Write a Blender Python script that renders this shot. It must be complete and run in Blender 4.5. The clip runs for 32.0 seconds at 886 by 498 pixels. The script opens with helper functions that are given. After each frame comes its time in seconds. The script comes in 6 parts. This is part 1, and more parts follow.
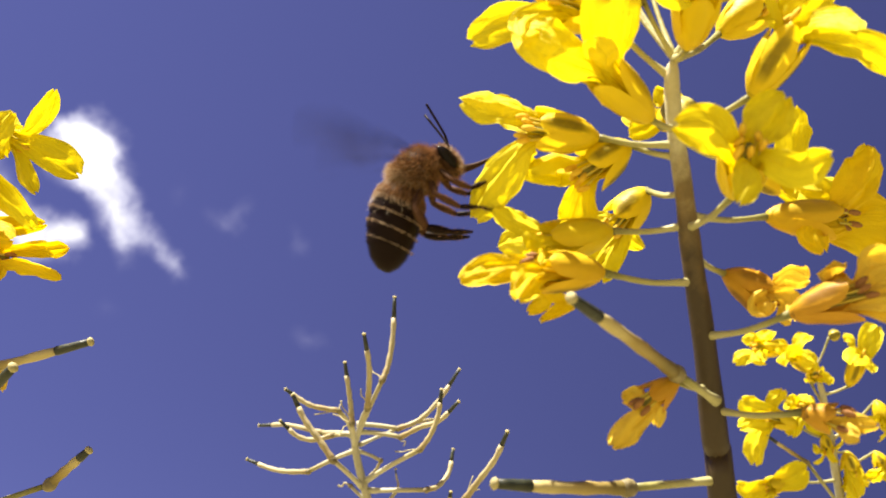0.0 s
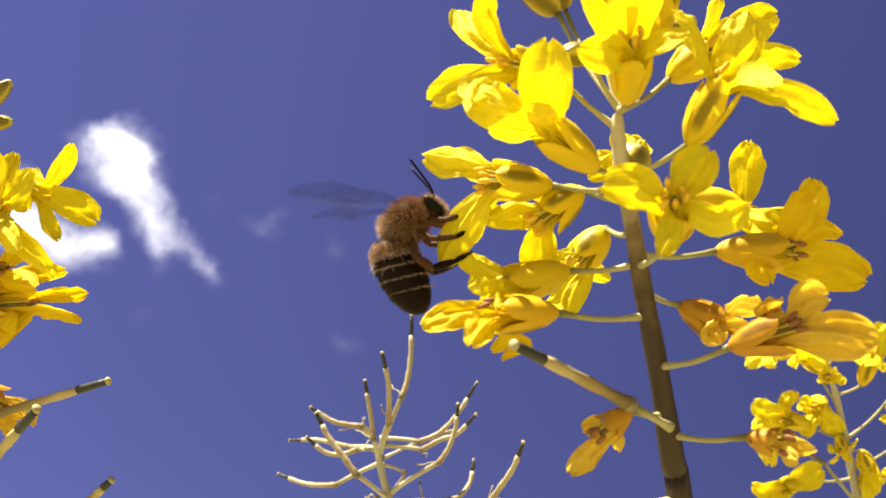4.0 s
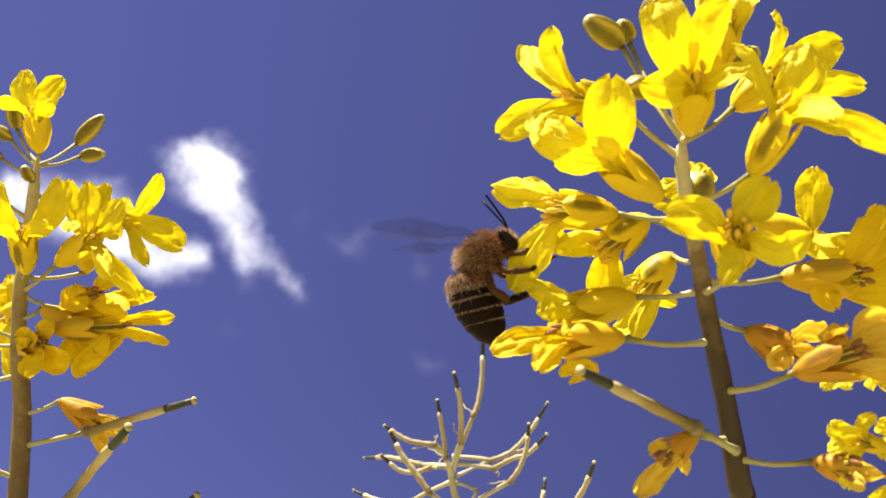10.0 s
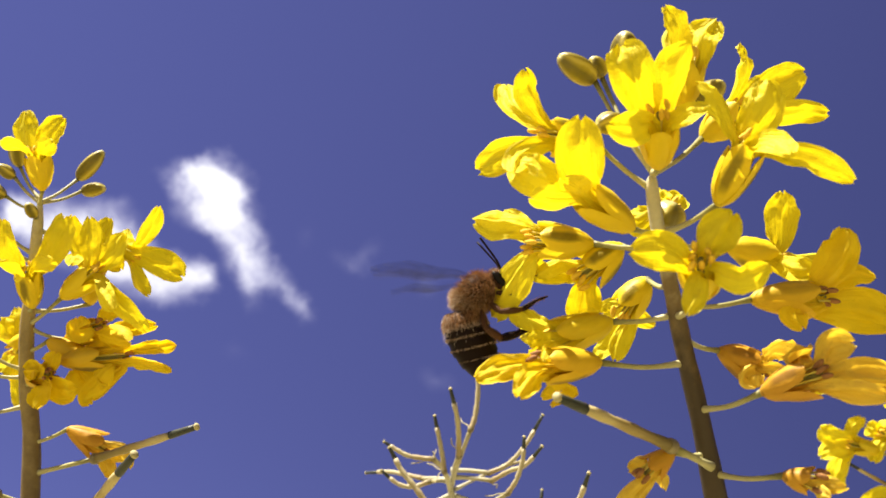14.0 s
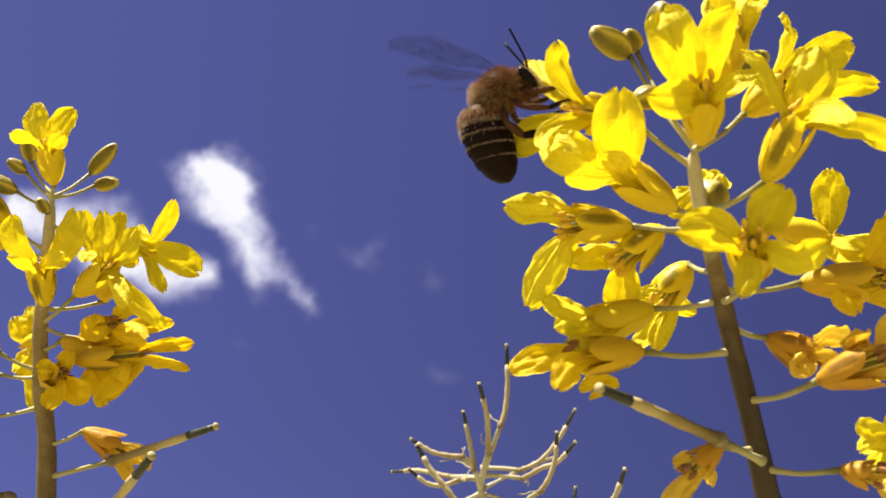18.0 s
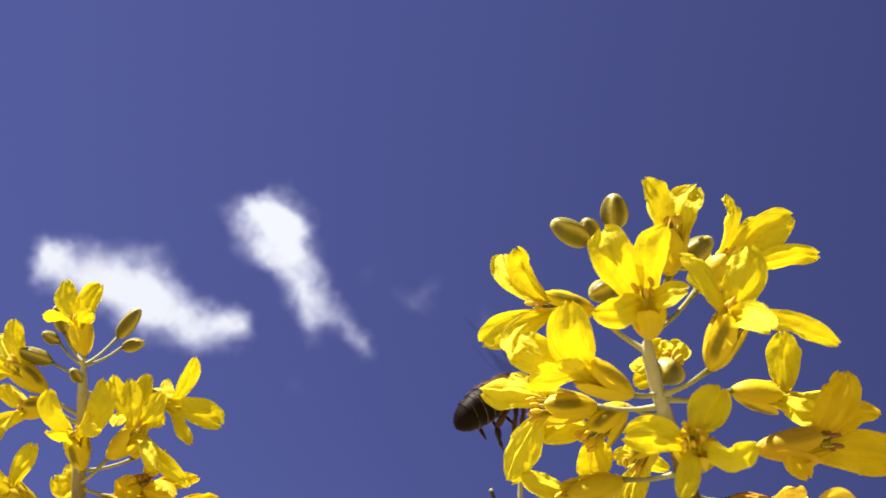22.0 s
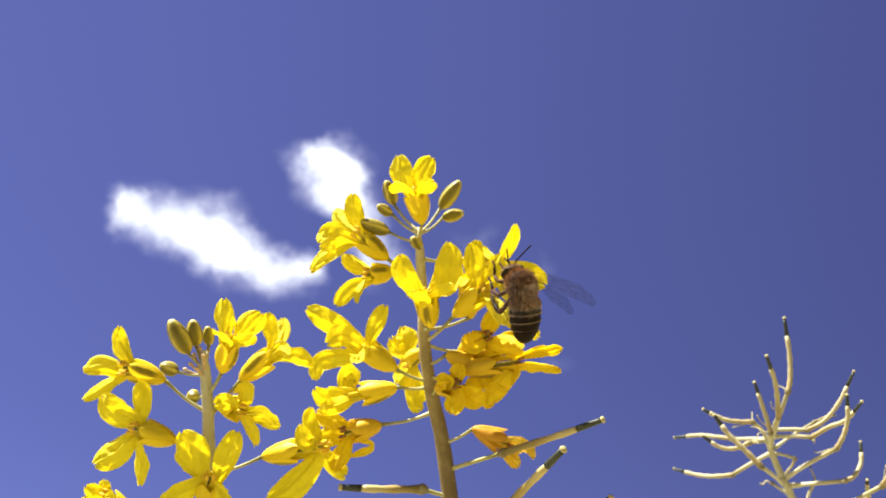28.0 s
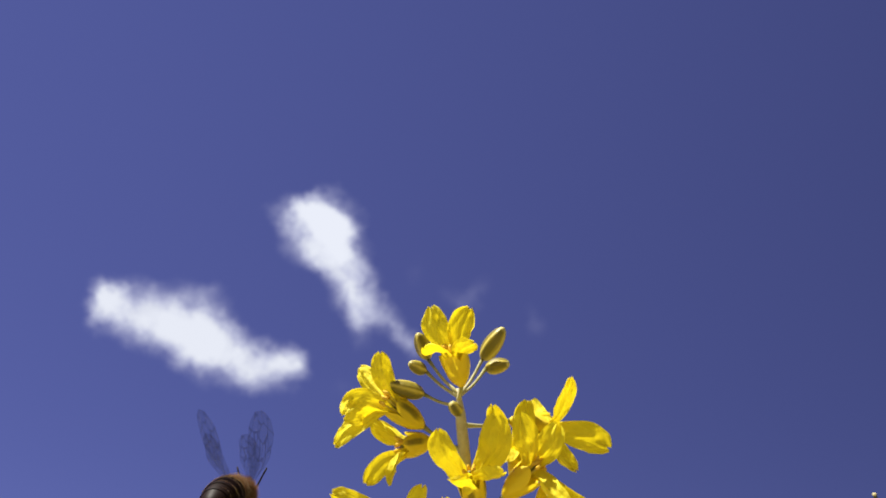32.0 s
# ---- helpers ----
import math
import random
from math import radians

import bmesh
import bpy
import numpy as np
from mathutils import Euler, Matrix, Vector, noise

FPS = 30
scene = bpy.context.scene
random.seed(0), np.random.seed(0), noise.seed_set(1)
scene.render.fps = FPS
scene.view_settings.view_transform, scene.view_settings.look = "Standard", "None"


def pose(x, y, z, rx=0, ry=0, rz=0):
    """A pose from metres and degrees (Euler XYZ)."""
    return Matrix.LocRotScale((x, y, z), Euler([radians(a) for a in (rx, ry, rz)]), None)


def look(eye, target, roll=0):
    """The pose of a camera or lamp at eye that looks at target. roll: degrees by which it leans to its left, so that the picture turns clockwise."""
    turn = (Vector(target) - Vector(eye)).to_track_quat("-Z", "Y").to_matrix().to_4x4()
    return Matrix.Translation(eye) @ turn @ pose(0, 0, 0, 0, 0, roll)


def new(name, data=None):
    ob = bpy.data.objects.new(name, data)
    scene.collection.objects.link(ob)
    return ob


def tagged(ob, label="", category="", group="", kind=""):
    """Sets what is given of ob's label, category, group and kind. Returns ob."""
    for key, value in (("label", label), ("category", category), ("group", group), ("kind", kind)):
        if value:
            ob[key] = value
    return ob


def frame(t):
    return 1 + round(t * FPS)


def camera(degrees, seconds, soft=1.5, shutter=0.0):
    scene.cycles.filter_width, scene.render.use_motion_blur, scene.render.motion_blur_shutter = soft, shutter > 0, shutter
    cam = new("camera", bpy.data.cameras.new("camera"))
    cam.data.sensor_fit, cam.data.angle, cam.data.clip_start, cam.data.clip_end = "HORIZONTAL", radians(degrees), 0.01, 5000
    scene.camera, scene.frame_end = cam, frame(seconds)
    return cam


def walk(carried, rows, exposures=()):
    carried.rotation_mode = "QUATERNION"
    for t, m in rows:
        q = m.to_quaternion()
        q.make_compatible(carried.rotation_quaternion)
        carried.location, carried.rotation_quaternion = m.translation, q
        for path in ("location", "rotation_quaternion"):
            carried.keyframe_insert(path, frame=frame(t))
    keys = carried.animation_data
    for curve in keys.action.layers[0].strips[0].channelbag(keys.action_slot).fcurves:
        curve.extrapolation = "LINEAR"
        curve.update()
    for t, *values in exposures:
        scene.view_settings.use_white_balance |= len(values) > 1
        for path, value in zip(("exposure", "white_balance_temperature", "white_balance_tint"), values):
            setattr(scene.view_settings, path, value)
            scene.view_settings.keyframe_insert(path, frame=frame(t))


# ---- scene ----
SUN_ELEVATION, SUN_TURN = 63.0, 234.0  # degrees; the turn is clockwise from ahead (+y)

cam = camera(49.4, 32.0, soft=1.6, shutter=0.3)
PATH = [
    (0, (0.02771, 0.00586, 1.11575), (-0.04197, 0.44511, 1.34422), 6.91),
    (0.5, (0.02785, 0.00611, 1.11535), (-0.04244, 0.44586, 1.34267), 6.41),
    (1, (0.02862, 0.00586, 1.11543), (-0.04249, 0.44578, 1.34219), 6.35),
    (1.5, (0.03033, 0.00496, 1.11584), (-0.04523, 0.44500, 1.34090), 6.37),
    (2, (0.03340, 0.00324, 1.11656), (-0.04945, 0.44340, 1.33881), 6.64),
    (2.5, (0.03506, 0.00177, 1.11686), (-0.05256, 0.44068, 1.33975), 6.92),
    (3, (0.03606, -0.00046, 1.11684), (-0.05410, 0.43761, 1.34037), 6.69),
    (3.5, (0.03667, -0.00208, 1.11733), (-0.05486, 0.43585, 1.34058), 6.18),
    (5.5, (0.04056, -0.00455, 1.11809), (-0.06753, 0.42892, 1.34264), 7.24),
    (6, (0.04045, -0.00532, 1.11738), (-0.07029, 0.42741, 1.34205), 7.28),
    (6.5, (0.03926, -0.00441, 1.11686), (-0.07442, 0.42738, 1.34188), 7.53),
    (7, (0.03853, -0.00386, 1.11730), (-0.07844, 0.42831, 1.33989), 7.31),
    (7.5, (0.03882, -0.00455, 1.11711), (-0.08116, 0.42796, 1.33743), 6.89),
    (8, (0.03904, -0.00526, 1.11731), (-0.08374, 0.42719, 1.33621), 6.81),
    (8.5, (0.03893, -0.00679, 1.11718), (-0.08702, 0.42469, 1.33620), 7.08),
    (9, (0.03874, -0.00750, 1.11679), (-0.08937, 0.42237, 1.33770), 7.53),
    (9.5, (0.03804, -0.00697, 1.11683), (-0.09143, 0.42072, 1.34114), 8.09),
    (10, (0.03888, -0.00728, 1.11703), (-0.09231, 0.41858, 1.34382), 8.08),
    (10.5, (0.04001, -0.00780, 1.11779), (-0.09361, 0.41731, 1.34456), 7.94),
    (11, (0.04055, -0.00784, 1.11870), (-0.09305, 0.41710, 1.34581), 7.62),
    (11.5, (0.04038, -0.00723, 1.11973), (-0.09103, 0.41805, 1.34748), 7.29),
    (12, (0.03957, -0.00724, 1.12063), (-0.08828, 0.41909, 1.34842), 6.67),
    (12.5, (0.03968, -0.00820, 1.11978), (-0.08734, 0.41761, 1.34902), 6.73),
    (13, (0.04096, -0.01106, 1.11952), (-0.08767, 0.41600, 1.34551), 6.85),
    (13.5, (0.04191, -0.01470, 1.11647), (-0.08712, 0.41022, 1.34624), 6.59),
    (14, (0.04255, -0.01324, 1.11750), (-0.09001, 0.41103, 1.34647), 6.71),
    (14.5, (0.04192, -0.01150, 1.11858), (-0.09185, 0.41263, 1.34711), 6.48),
    (16.5, (0.04043, -0.00729, 1.12062), (-0.10012, 0.41532, 1.34786), 6.93),
    (17, (0.04028, -0.00706, 1.12083), (-0.10332, 0.41398, 1.34910), 7.24),
    (17.5, (0.03766, -0.00903, 1.12115), (-0.10344, 0.41340, 1.34841), 6.65),
    (18, (0.03941, -0.00741, 1.11879), (-0.10151, 0.41461, 1.34692), 6.35),
    (18.5, (0.04469, -0.00733, 1.11945), (-0.10318, 0.41486, 1.34282), 6.44),
    (19, (0.04884, -0.00884, 1.12275), (-0.09837, 0.41128, 1.35042), 5.96),
    (19.5, (0.05102, -0.01330, 1.12719), (-0.09976, 0.40271, 1.36000), 4.94),
    (20, (0.05040, -0.01580, 1.12733), (-0.09628, 0.39451, 1.37254), 5.41),
    (20.5, (0.05367, -0.01681, 1.13183), (-0.09672, 0.39107, 1.37884), 5.07),
    (21, (0.05431, -0.02074, 1.13458), (-0.09809, 0.39055, 1.37461), 3.78),
    (21.5, (0.05589, -0.02046, 1.13272), (-0.09815, 0.38727, 1.37771), 3.79),
    (22, (0.05144, -0.02438, 1.12978), (-0.10650, 0.38123, 1.37582), 4.06),
    (22.5, (0.04983, -0.02464, 1.12709), (-0.11377, 0.37926, 1.37224), 4.45),
    (23, (0.04768, -0.02787, 1.12421), (-0.12478, 0.37578, 1.36364), 4.53),
    (23.5, (0.04369, -0.02684, 1.12130), (-0.13012, 0.37911, 1.35582), 4.52),
    (24, (0.04074, -0.02768, 1.12022), (-0.13703, 0.37660, 1.35465), 4.75),
    (24.5, (0.03660, -0.02894, 1.12053), (-0.14589, 0.37646, 1.34932), 4.73),
    (25, (0.03329, -0.03013, 1.12132), (-0.14964, 0.37919, 1.34266), 4.19),
    (25.5, (0.02944, -0.03252, 1.11951), (-0.15969, 0.37394, 1.34092), 4.33),
    (26, (0.02481, -0.03462, 1.11668), (-0.16392, 0.37182, 1.33845), 4.09),
    (26.5, (0.02332, -0.03603, 1.11533), (-0.17609, 0.36791, 1.33227), 4.15),
    (28.5, (0.00796, -0.04758, 1.11601), (-0.19487, 0.36639, 1.30963), 3.93),
    (29, (0.00632, -0.04200, 1.11954), (-0.19888, 0.37272, 1.30902), 3.79),
    (29.5, (0.00499, -0.04044, 1.11635), (-0.20009, 0.36457, 1.32589), 4.24),
    (30, (0.00850, -0.03880, 1.13509), (-0.20902, 0.37516, 1.31205), 3.51),
    (30.5, (0.00656, -0.03902, 1.14357), (-0.21207, 0.37511, 1.31878), 3.58),
    (31, (0.00675, -0.03516, 1.14678), (-0.21054, 0.37482, 1.33306), 3.31),
    (31.5, (0.00509, -0.03479, 1.14745), (-0.20937, 0.37046, 1.34690), 2.94),
    (32, (0.00388, -0.03359, 1.15016), (-0.21622, 0.36594, 1.35493), 2.59),
]
cam.data.dof.use_dof, cam.data.dof.focus_distance, cam.data.dof.aperture_fstop = True, 0.14, 58.0
# seconds, stops, kelvin, tint
EXPOSURES = [(0.0, 1.81, 6950, 10), (6.0, 1.76, 6900, 10), (12.0, 1.71, 6800, 10), (13.0, 1.81, 6800, 10), (14.0, 1.66, 6750, 11), (16.5, 1.45, 6700, 11), (17.0, 1.40, 6700, 11), (18.0, 1.50, 6700, 11), (19.0, 1.15, 6700, 12), (20.0, 1.10, 6700, 12),
             (21.0, 1.40, 6600, 11), (22.0, 1.45, 6600, 8), (23.0, 1.25, 6600, 8), (24.0, 2.17, 6400, 3), (26.0, 2.22, 6400, 0), (26.5, 2.17, 6400, 1), (28.5, 1.82, 6600, 6), (29.0, 1.77, 6600, 8),
             (30.0, 1.32, 6450, 9), (31.0, 1.62, 6450, 8), (32.0, 1.32, 6450, 8)]
walk(cam, [(t, look(eye, target, roll)) for t, eye, target, roll in PATH], EXPOSURES)

# ---- light ----
world = bpy.data.worlds.new("sky")
scene.world = world
world.use_nodes = True
wn = world.node_tree.nodes
wl = world.node_tree.links
sky = wn.new("ShaderNodeTexSky")
sky.sky_type, sky.sun_disc = "NISHITA", False
sky.sun_elevation, sky.sun_rotation = radians(SUN_ELEVATION), radians(SUN_TURN)
sky.altitude, sky.air_density, sky.dust_density, sky.ozone_density = 3000, 0.6, 0.0, 4.0
tint = wn.new("ShaderNodeMix")
tint.data_type, tint.blend_type = "RGBA", "MULTIPLY"
tint.inputs[0].default_value = 1.0
tint.inputs[7].default_value = (0.86, 0.59, 0.84, 1)
wl.new(sky.outputs[0], tint.inputs[6])
even = wn.new("ShaderNodeMix")  # flat blue mixed in to even out the sky's gradient
even.data_type = "RGBA"
even.inputs[0].default_value = 0.72
even.inputs[7].default_value = (0.55, 0.66, 2.12, 1)
wl.new(tint.outputs[2], even.inputs[6])
# the sky pales towards the sun's side and deepens away from it
where = wn.new("ShaderNodeTexCoord")
away = wn.new("ShaderNodeVectorMath")
away.operation = "DOT_PRODUCT"
wl.new(where.outputs["Generated"], away.inputs[0])
away.inputs[1].default_value = (-0.55, -0.09, 0.30)
deepen = wn.new("ShaderNodeMath")
deepen.operation = "ADD"
wl.new(away.outputs["Value"], deepen.inputs[0])
deepen.inputs[1].default_value = 0.79
graded = wn.new("ShaderNodeVectorMath")
graded.operation = "SCALE"
wl.new(even.outputs[2], graded.inputs[0])
wl.new(deepen.outputs[0], graded.inputs["Scale"])
wl.new(graded.outputs[0], wn["Background"].inputs[0])
wn["Background"].inputs[1].default_value = 0.05

sun_data = bpy.data.lights.new("sun", "SUN")
sun_data.energy, sun_data.angle, sun_data.color = 4.7, radians(0.53), (1.0, 0.95, 0.86)
sun = new("sun", sun_data)
se, sa = radians(SUN_ELEVATION), radians(SUN_TURN)
sun_way = Vector((math.cos(se) * math.sin(sa), math.cos(se) * math.cos(sa), math.sin(se)))
sun.matrix_world = look(sun_way * 10, (0, 0, 0))


# ---- materials ----
class Mat:
    """A node material under construction."""

    def __init__(self, name):
        self.mat = bpy.data.materials.new(name)
        self.mat.use_nodes = True
        self.tree = self.mat.node_tree
        self.nodes, self.links = self.tree.nodes, self.tree.links
        self.nodes.clear()
        self.out = self.nodes.new("ShaderNodeOutputMaterial")
        self.coord = self.nodes.new("ShaderNodeTexCoord")

    def node(self, kind, **inputs):
        n = self.nodes.new(kind)
        for key, value in inputs.items():
            self.set(n, key.replace("_", " "), value)
        return n

    def set(self, n, key, value):
        slot = n.inputs[key]
        if isinstance(value, bpy.types.NodeSocket):
            self.links.new(value, slot)
        else:
            slot.default_value = value

    def noise(self, scale, detail=3, rough=0.6, vector=None):
        n = self.node("ShaderNodeTexNoise", Scale=scale, Detail=detail, Roughness=rough)
        self.links.new(vector or self.coord.outputs["Object"], n.inputs["Vector"])
        return n.outputs["Fac"]

    def ramp(self, fac, stops):
        n = self.nodes.new("ShaderNodeValToRGB")
        while len(n.color_ramp.elements) < len(stops):
            n.color_ramp.elements.new(0.5)
        for e, (p, c) in zip(n.color_ramp.elements, stops):
            e.position, e.color = p, (*c, 1)
        self.links.new(fac, n.inputs[0])
        return n.outputs[0]

    def mix(self, fac, a, b, blend="MIX"):
        n = self.nodes.new("ShaderNodeMix")
        n.data_type, n.blend_type = "RGBA", blend
        for slot, value in ((0, fac), (6, a), (7, b)):
            if isinstance(value, bpy.types.NodeSocket):
                self.links.new(value, n.inputs[slot])
            else:
                n.inputs[slot].default_value = value if slot == 0 else (*value, 1)
        return n.outputs[2]

    def math(self, op, a, b=0.0, c=0.0):
        n = self.nodes.new("ShaderNodeMath")
        n.operation = op
        for i, v in enumerate((a, b, c)):
            if isinstance(v, bpy.types.NodeSocket):
                self.links.new(v, n.inputs[i])
            else:
                n.inputs[i].default_value = v
        return n.outputs[0]

    def bump(self, height, strength=0.3, distance=0.0002):
        n = self.node("ShaderNodeBump", Strength=strength, Distance=distance)
        self.links.new(height, n.inputs["Height"])
        return n.outputs[0]

    def random(self):
        return self.nodes.new("ShaderNodeObjectInfo").outputs["Random"]

    def uv(self):
        n = self.nodes.new("ShaderNodeSeparateXYZ")
        self.links.new(self.coord.outputs["UV"], n.inputs[0])
        return n.outputs[0], n.outputs[1]

    def surface(self, shader):
        self.links.new(shader, self.out.inputs[0])
        return self.mat


def petal_material(name, light, deep, claw, see_through):
    m = Mat(name)
    u, v = m.uv()
    stretch = m.node("ShaderNodeMapping")
    stretch.inputs["Scale"].default_value = (26, 2.2, 1)
    m.links.new(m.coord.outputs["UV"], stretch.inputs[0])
    veins = m.noise(1.0, 2, 0.5, stretch.outputs[0])
    blotch = m.noise(260, 4)
    base = m.mix(m.math("MULTIPLY", blotch, 0.36), light, deep)
    base = m.mix(m.math("MULTIPLY", m.random(), 0.25), base, deep)
    base = m.mix(m.ramp(v, [(0.25, (1, 1, 1)), (0.62, (0, 0, 0))]), base, claw)
    base = m.mix(m.math("MULTIPLY", veins, 0.10), base, deep)
    height = m.math("ADD", m.math("MULTIPLY", veins, 0.35), m.math("MULTIPLY", m.noise(520, 4), 0.8))
    normal = m.bump(height, 0.8, 0.0006)
    p = m.node("ShaderNodeBsdfPrincipled", Base_Color=base, Roughness=0.6, Normal=normal)
    p.inputs["Specular IOR Level"].default_value = 0.2
    # light that comes through the petal is deeper than what it throws back
    t = m.node("ShaderNodeBsdfTranslucent", Color=m.mix(1.0, base, (0.98, 0.88, 0.40), "MULTIPLY"), Normal=normal)
    s = m.node("ShaderNodeMixShader", Fac=see_through)
    m.links.new(p.outputs[0], s.inputs[1])
    m.links.new(t.outputs[0], s.inputs[2])
    return m.surface(s.outputs[0])


def green_material(name, stops, scale=400, rough=0.5, see_through=0.0, spots=None, along=None):
    """Stem, pedicel, sepal, bud and pod skins: colours by noise, or along the piece by its UV."""
    m = Mat(name)
    u, v = m.uv()
    grain = m.noise(scale, 4)
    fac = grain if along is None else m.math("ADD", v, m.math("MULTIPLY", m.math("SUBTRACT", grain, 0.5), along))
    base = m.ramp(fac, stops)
    fine = m.noise(scale * 4, 3)
    base = m.mix(m.math("MULTIPLY", fine, 0.35), base, tuple(0.55 * c for c in min((st[1] for st in stops), key=sum)))
    if spots:
        base = m.mix(m.ramp(m.noise(scale * 1.7, 2), [(0.60, (0, 0, 0)), (0.70, (1, 1, 1))]), base, spots)
    normal = m.bump(m.math("ADD", fine, grain), 0.4, 0.00015)
    p = m.node("ShaderNodeBsdfPrincipled", Base_Color=base, Roughness=rough, Normal=normal)
    p.inputs["Specular IOR Level"].default_value = 0.35
    if not see_through:
        return m.surface(p.outputs[0])
    t = m.node("ShaderNodeBsdfTranslucent", Color=base, Normal=normal)
    s = m.node("ShaderNodeMixShader", Fac=see_through)
    m.links.new(p.outputs[0], s.inputs[1])
    m.links.new(t.outputs[0], s.inputs[2])
    return m.surface(s.outputs[0])


PETAL = petal_material("petal_yellow", (0.88, 0.775, 0.032), (0.77, 0.62, 0.010), (0.72, 0.56, 0.010), 0.35)
PETAL_OLD = petal_material("petal_ageing", (0.90, 0.70, 0.02), (0.78, 0.53, 0.008), (0.70, 0.44, 0.01), 0.4)
PETAL_WILTED = petal_material("petal_wilted", (0.89, 0.68, 0.10), (0.76, 0.47, 0.03), (0.72, 0.42, 0.04), 0.36)


def sepal_material(name, light, deep, streak):
    """Yellowish skin; on some sepals a dark olive streak runs down the hooded back."""
    m = Mat(name)
    u, v = m.uv()
    base = m.mix(m.noise(220, 4), deep, light)
    away = m.math("ABSOLUTE", m.math("SUBTRACT", m.math("ADD", u, m.math("MULTIPLY", m.math("SUBTRACT", m.noise(350, 2), 0.5), 0.2)), 0.5))
    band = m.ramp(away, [(0.12, (1, 1, 1)), (0.26, (0, 0, 0))])
    reach = m.ramp(v, [(0.22, (0, 0, 0)), (0.42, (1, 1, 1)), (0.80, (1, 1, 1)), (0.97, (0.2, 0.2, 0.2))])
    some = m.ramp(m.random(), [(0.55, (0.08, 0.08, 0.08)), (0.75, (0.9, 0.9, 0.9))])
    base = m.mix(m.math("MULTIPLY", m.math("MULTIPLY", band, reach), some), base, streak)
    fine = m.noise(1600, 3)
    base = m.mix(m.math("MULTIPLY", fine, 0.25), base, deep)
    normal = m.bump(m.math("ADD", fine, m.noise(500, 3)), 0.35, 0.0002)
    p = m.node("ShaderNodeBsdfPrincipled", Base_Color=base, Roughness=0.5, Normal=normal)
    p.inputs["Specular IOR Level"].default_value = 0.3
    t = m.node("ShaderNodeBsdfTranslucent", Color=base, Normal=normal)
    s = m.node("ShaderNodeMixShader", Fac=0.3)
    m.links.new(p.outputs[0], s.inputs[1])
    m.links.new(t.outputs[0], s.inputs[2])
    return m.surface(s.outputs[0])


SEPAL = sepal_material("sepal_skin", (0.88, 0.68, 0.018), (0.72, 0.53, 0.012), (0.13, 0.10, 0.008))
SEPAL_MID = sepal_material("sepal_ageing", (0.82, 0.56, 0.02), (0.66, 0.41, 0.012), (0.14, 0.095, 0.01))
SEPAL_OLD = sepal_material("sepal_aged", (0.70, 0.40, 0.03), (0.50, 0.24, 0.014), (0.20, 0.10, 0.012))
# brown lower stem, painted darker for the shade below the flower head
STEM = green_material("stem_skin_shaded_below", [(0.11, (0.58, 0.53, 0.33)), (0.18, (0.21, 0.145, 0.055)), (0.26, (0.05, 0.031, 0.011))], 300, 0.5, 0, None, 0.14)
STEM_TAN = green_material("tan_stem_skin", [(0.05, (0.58, 0.52, 0.30)), (0.18, (0.38, 0.29, 0.11)), (0.36, (0.15, 0.10, 0.035))], 300, 0.5, 0, None, 0.25)
PEDICEL = green_material("pedicel_skin", [(0.2, (0.48, 0.44, 0.21)), (0.7, (0.37, 0.34, 0.12)), (1.0, (0.17, 0.16, 0.04))], 400, 0.5, 0.05, None, 0.5)
PALE_STEM = green_material("pale_stem_skin", [(0.1, (0.47, 0.44, 0.30)), (0.6, (0.40, 0.35, 0.20)), (0.9, (0.24, 0.21, 0.10))], 300, 0.5, 0, None, 0.6)
PALE_PEDICEL = green_material("pale_pedicel_skin", [(0.2, (0.52, 0.49, 0.34)), (0.75, (0.46, 0.41, 0.25)), (1.0, (0.30, 0.26, 0.10))], 400, 0.5, 0.05, None, 0.4)


def bud_material():
    """Olive skin, darker down the back of each of the four sepals, pale along their seams and at the tip."""
    m = Mat("bud_skin")
    u, v = m.uv()
    wave = m.math("ABSOLUTE", m.math("SUBTRACT", m.math("FRACT", m.math("ADD", m.math("MULTIPLY", u, 4.0), m.math("MULTIPLY", m.noise(300, 3), 0.35))), 0.5))
    skin = m.ramp(wave, [(0.05, (0.46, 0.37, 0.06)), (0.14, (0.29, 0.225, 0.02)), (0.36, (0.12, 0.095, 0.010))])
    skin = m.mix(m.ramp(m.math("ADD", v, m.math("MULTIPLY", m.noise(700, 3), 0.25)), [(0.92, (0, 0, 0)), (1.05, (1, 1, 1))]), skin, (0.48, 0.42, 0.14))
    skin = m.mix(m.math("MULTIPLY", m.noise(900, 4), 0.25), skin, (0.38, 0.30, 0.015))
    p = m.node("ShaderNodeBsdfPrincipled", Base_Color=skin, Roughness=0.42, Normal=m.bump(m.math("ADD", wave, m.noise(1200, 3)), 0.5, 0.0002))
    p.inputs["Specular IOR Level"].default_value = 0.35
    return m.surface(p.outputs[0])


BUD = bud_material()
POD = green_material("pod_skin", [(0.1, (0.20, 0.15, 0.04)), (0.5, (0.38, 0.28, 0.09)), (0.8, (0.54, 0.44, 0.19))], 300, 0.5, 0.05, None, 0.6)
POD_DRY = green_material("pale_pod_skin", [(0.1, (0.34, 0.26, 0.12)), (0.5, (0.46, 0.40, 0.22)), (0.9, (0.50, 0.43, 0.25))], 300, 0.5, 0.05, None, 0.9)
POD_TIP = green_material("pod_beak", [(0.3, (0.016, 0.020, 0.012)), (0.7, (0.05, 0.055, 0.03))], 600, 0.5)
STUB = green_material("withered_skin", [(0.3, (0.42, 0.26, 0.15)), (0.7, (0.62, 0.45, 0.27))], 900, 0.7)
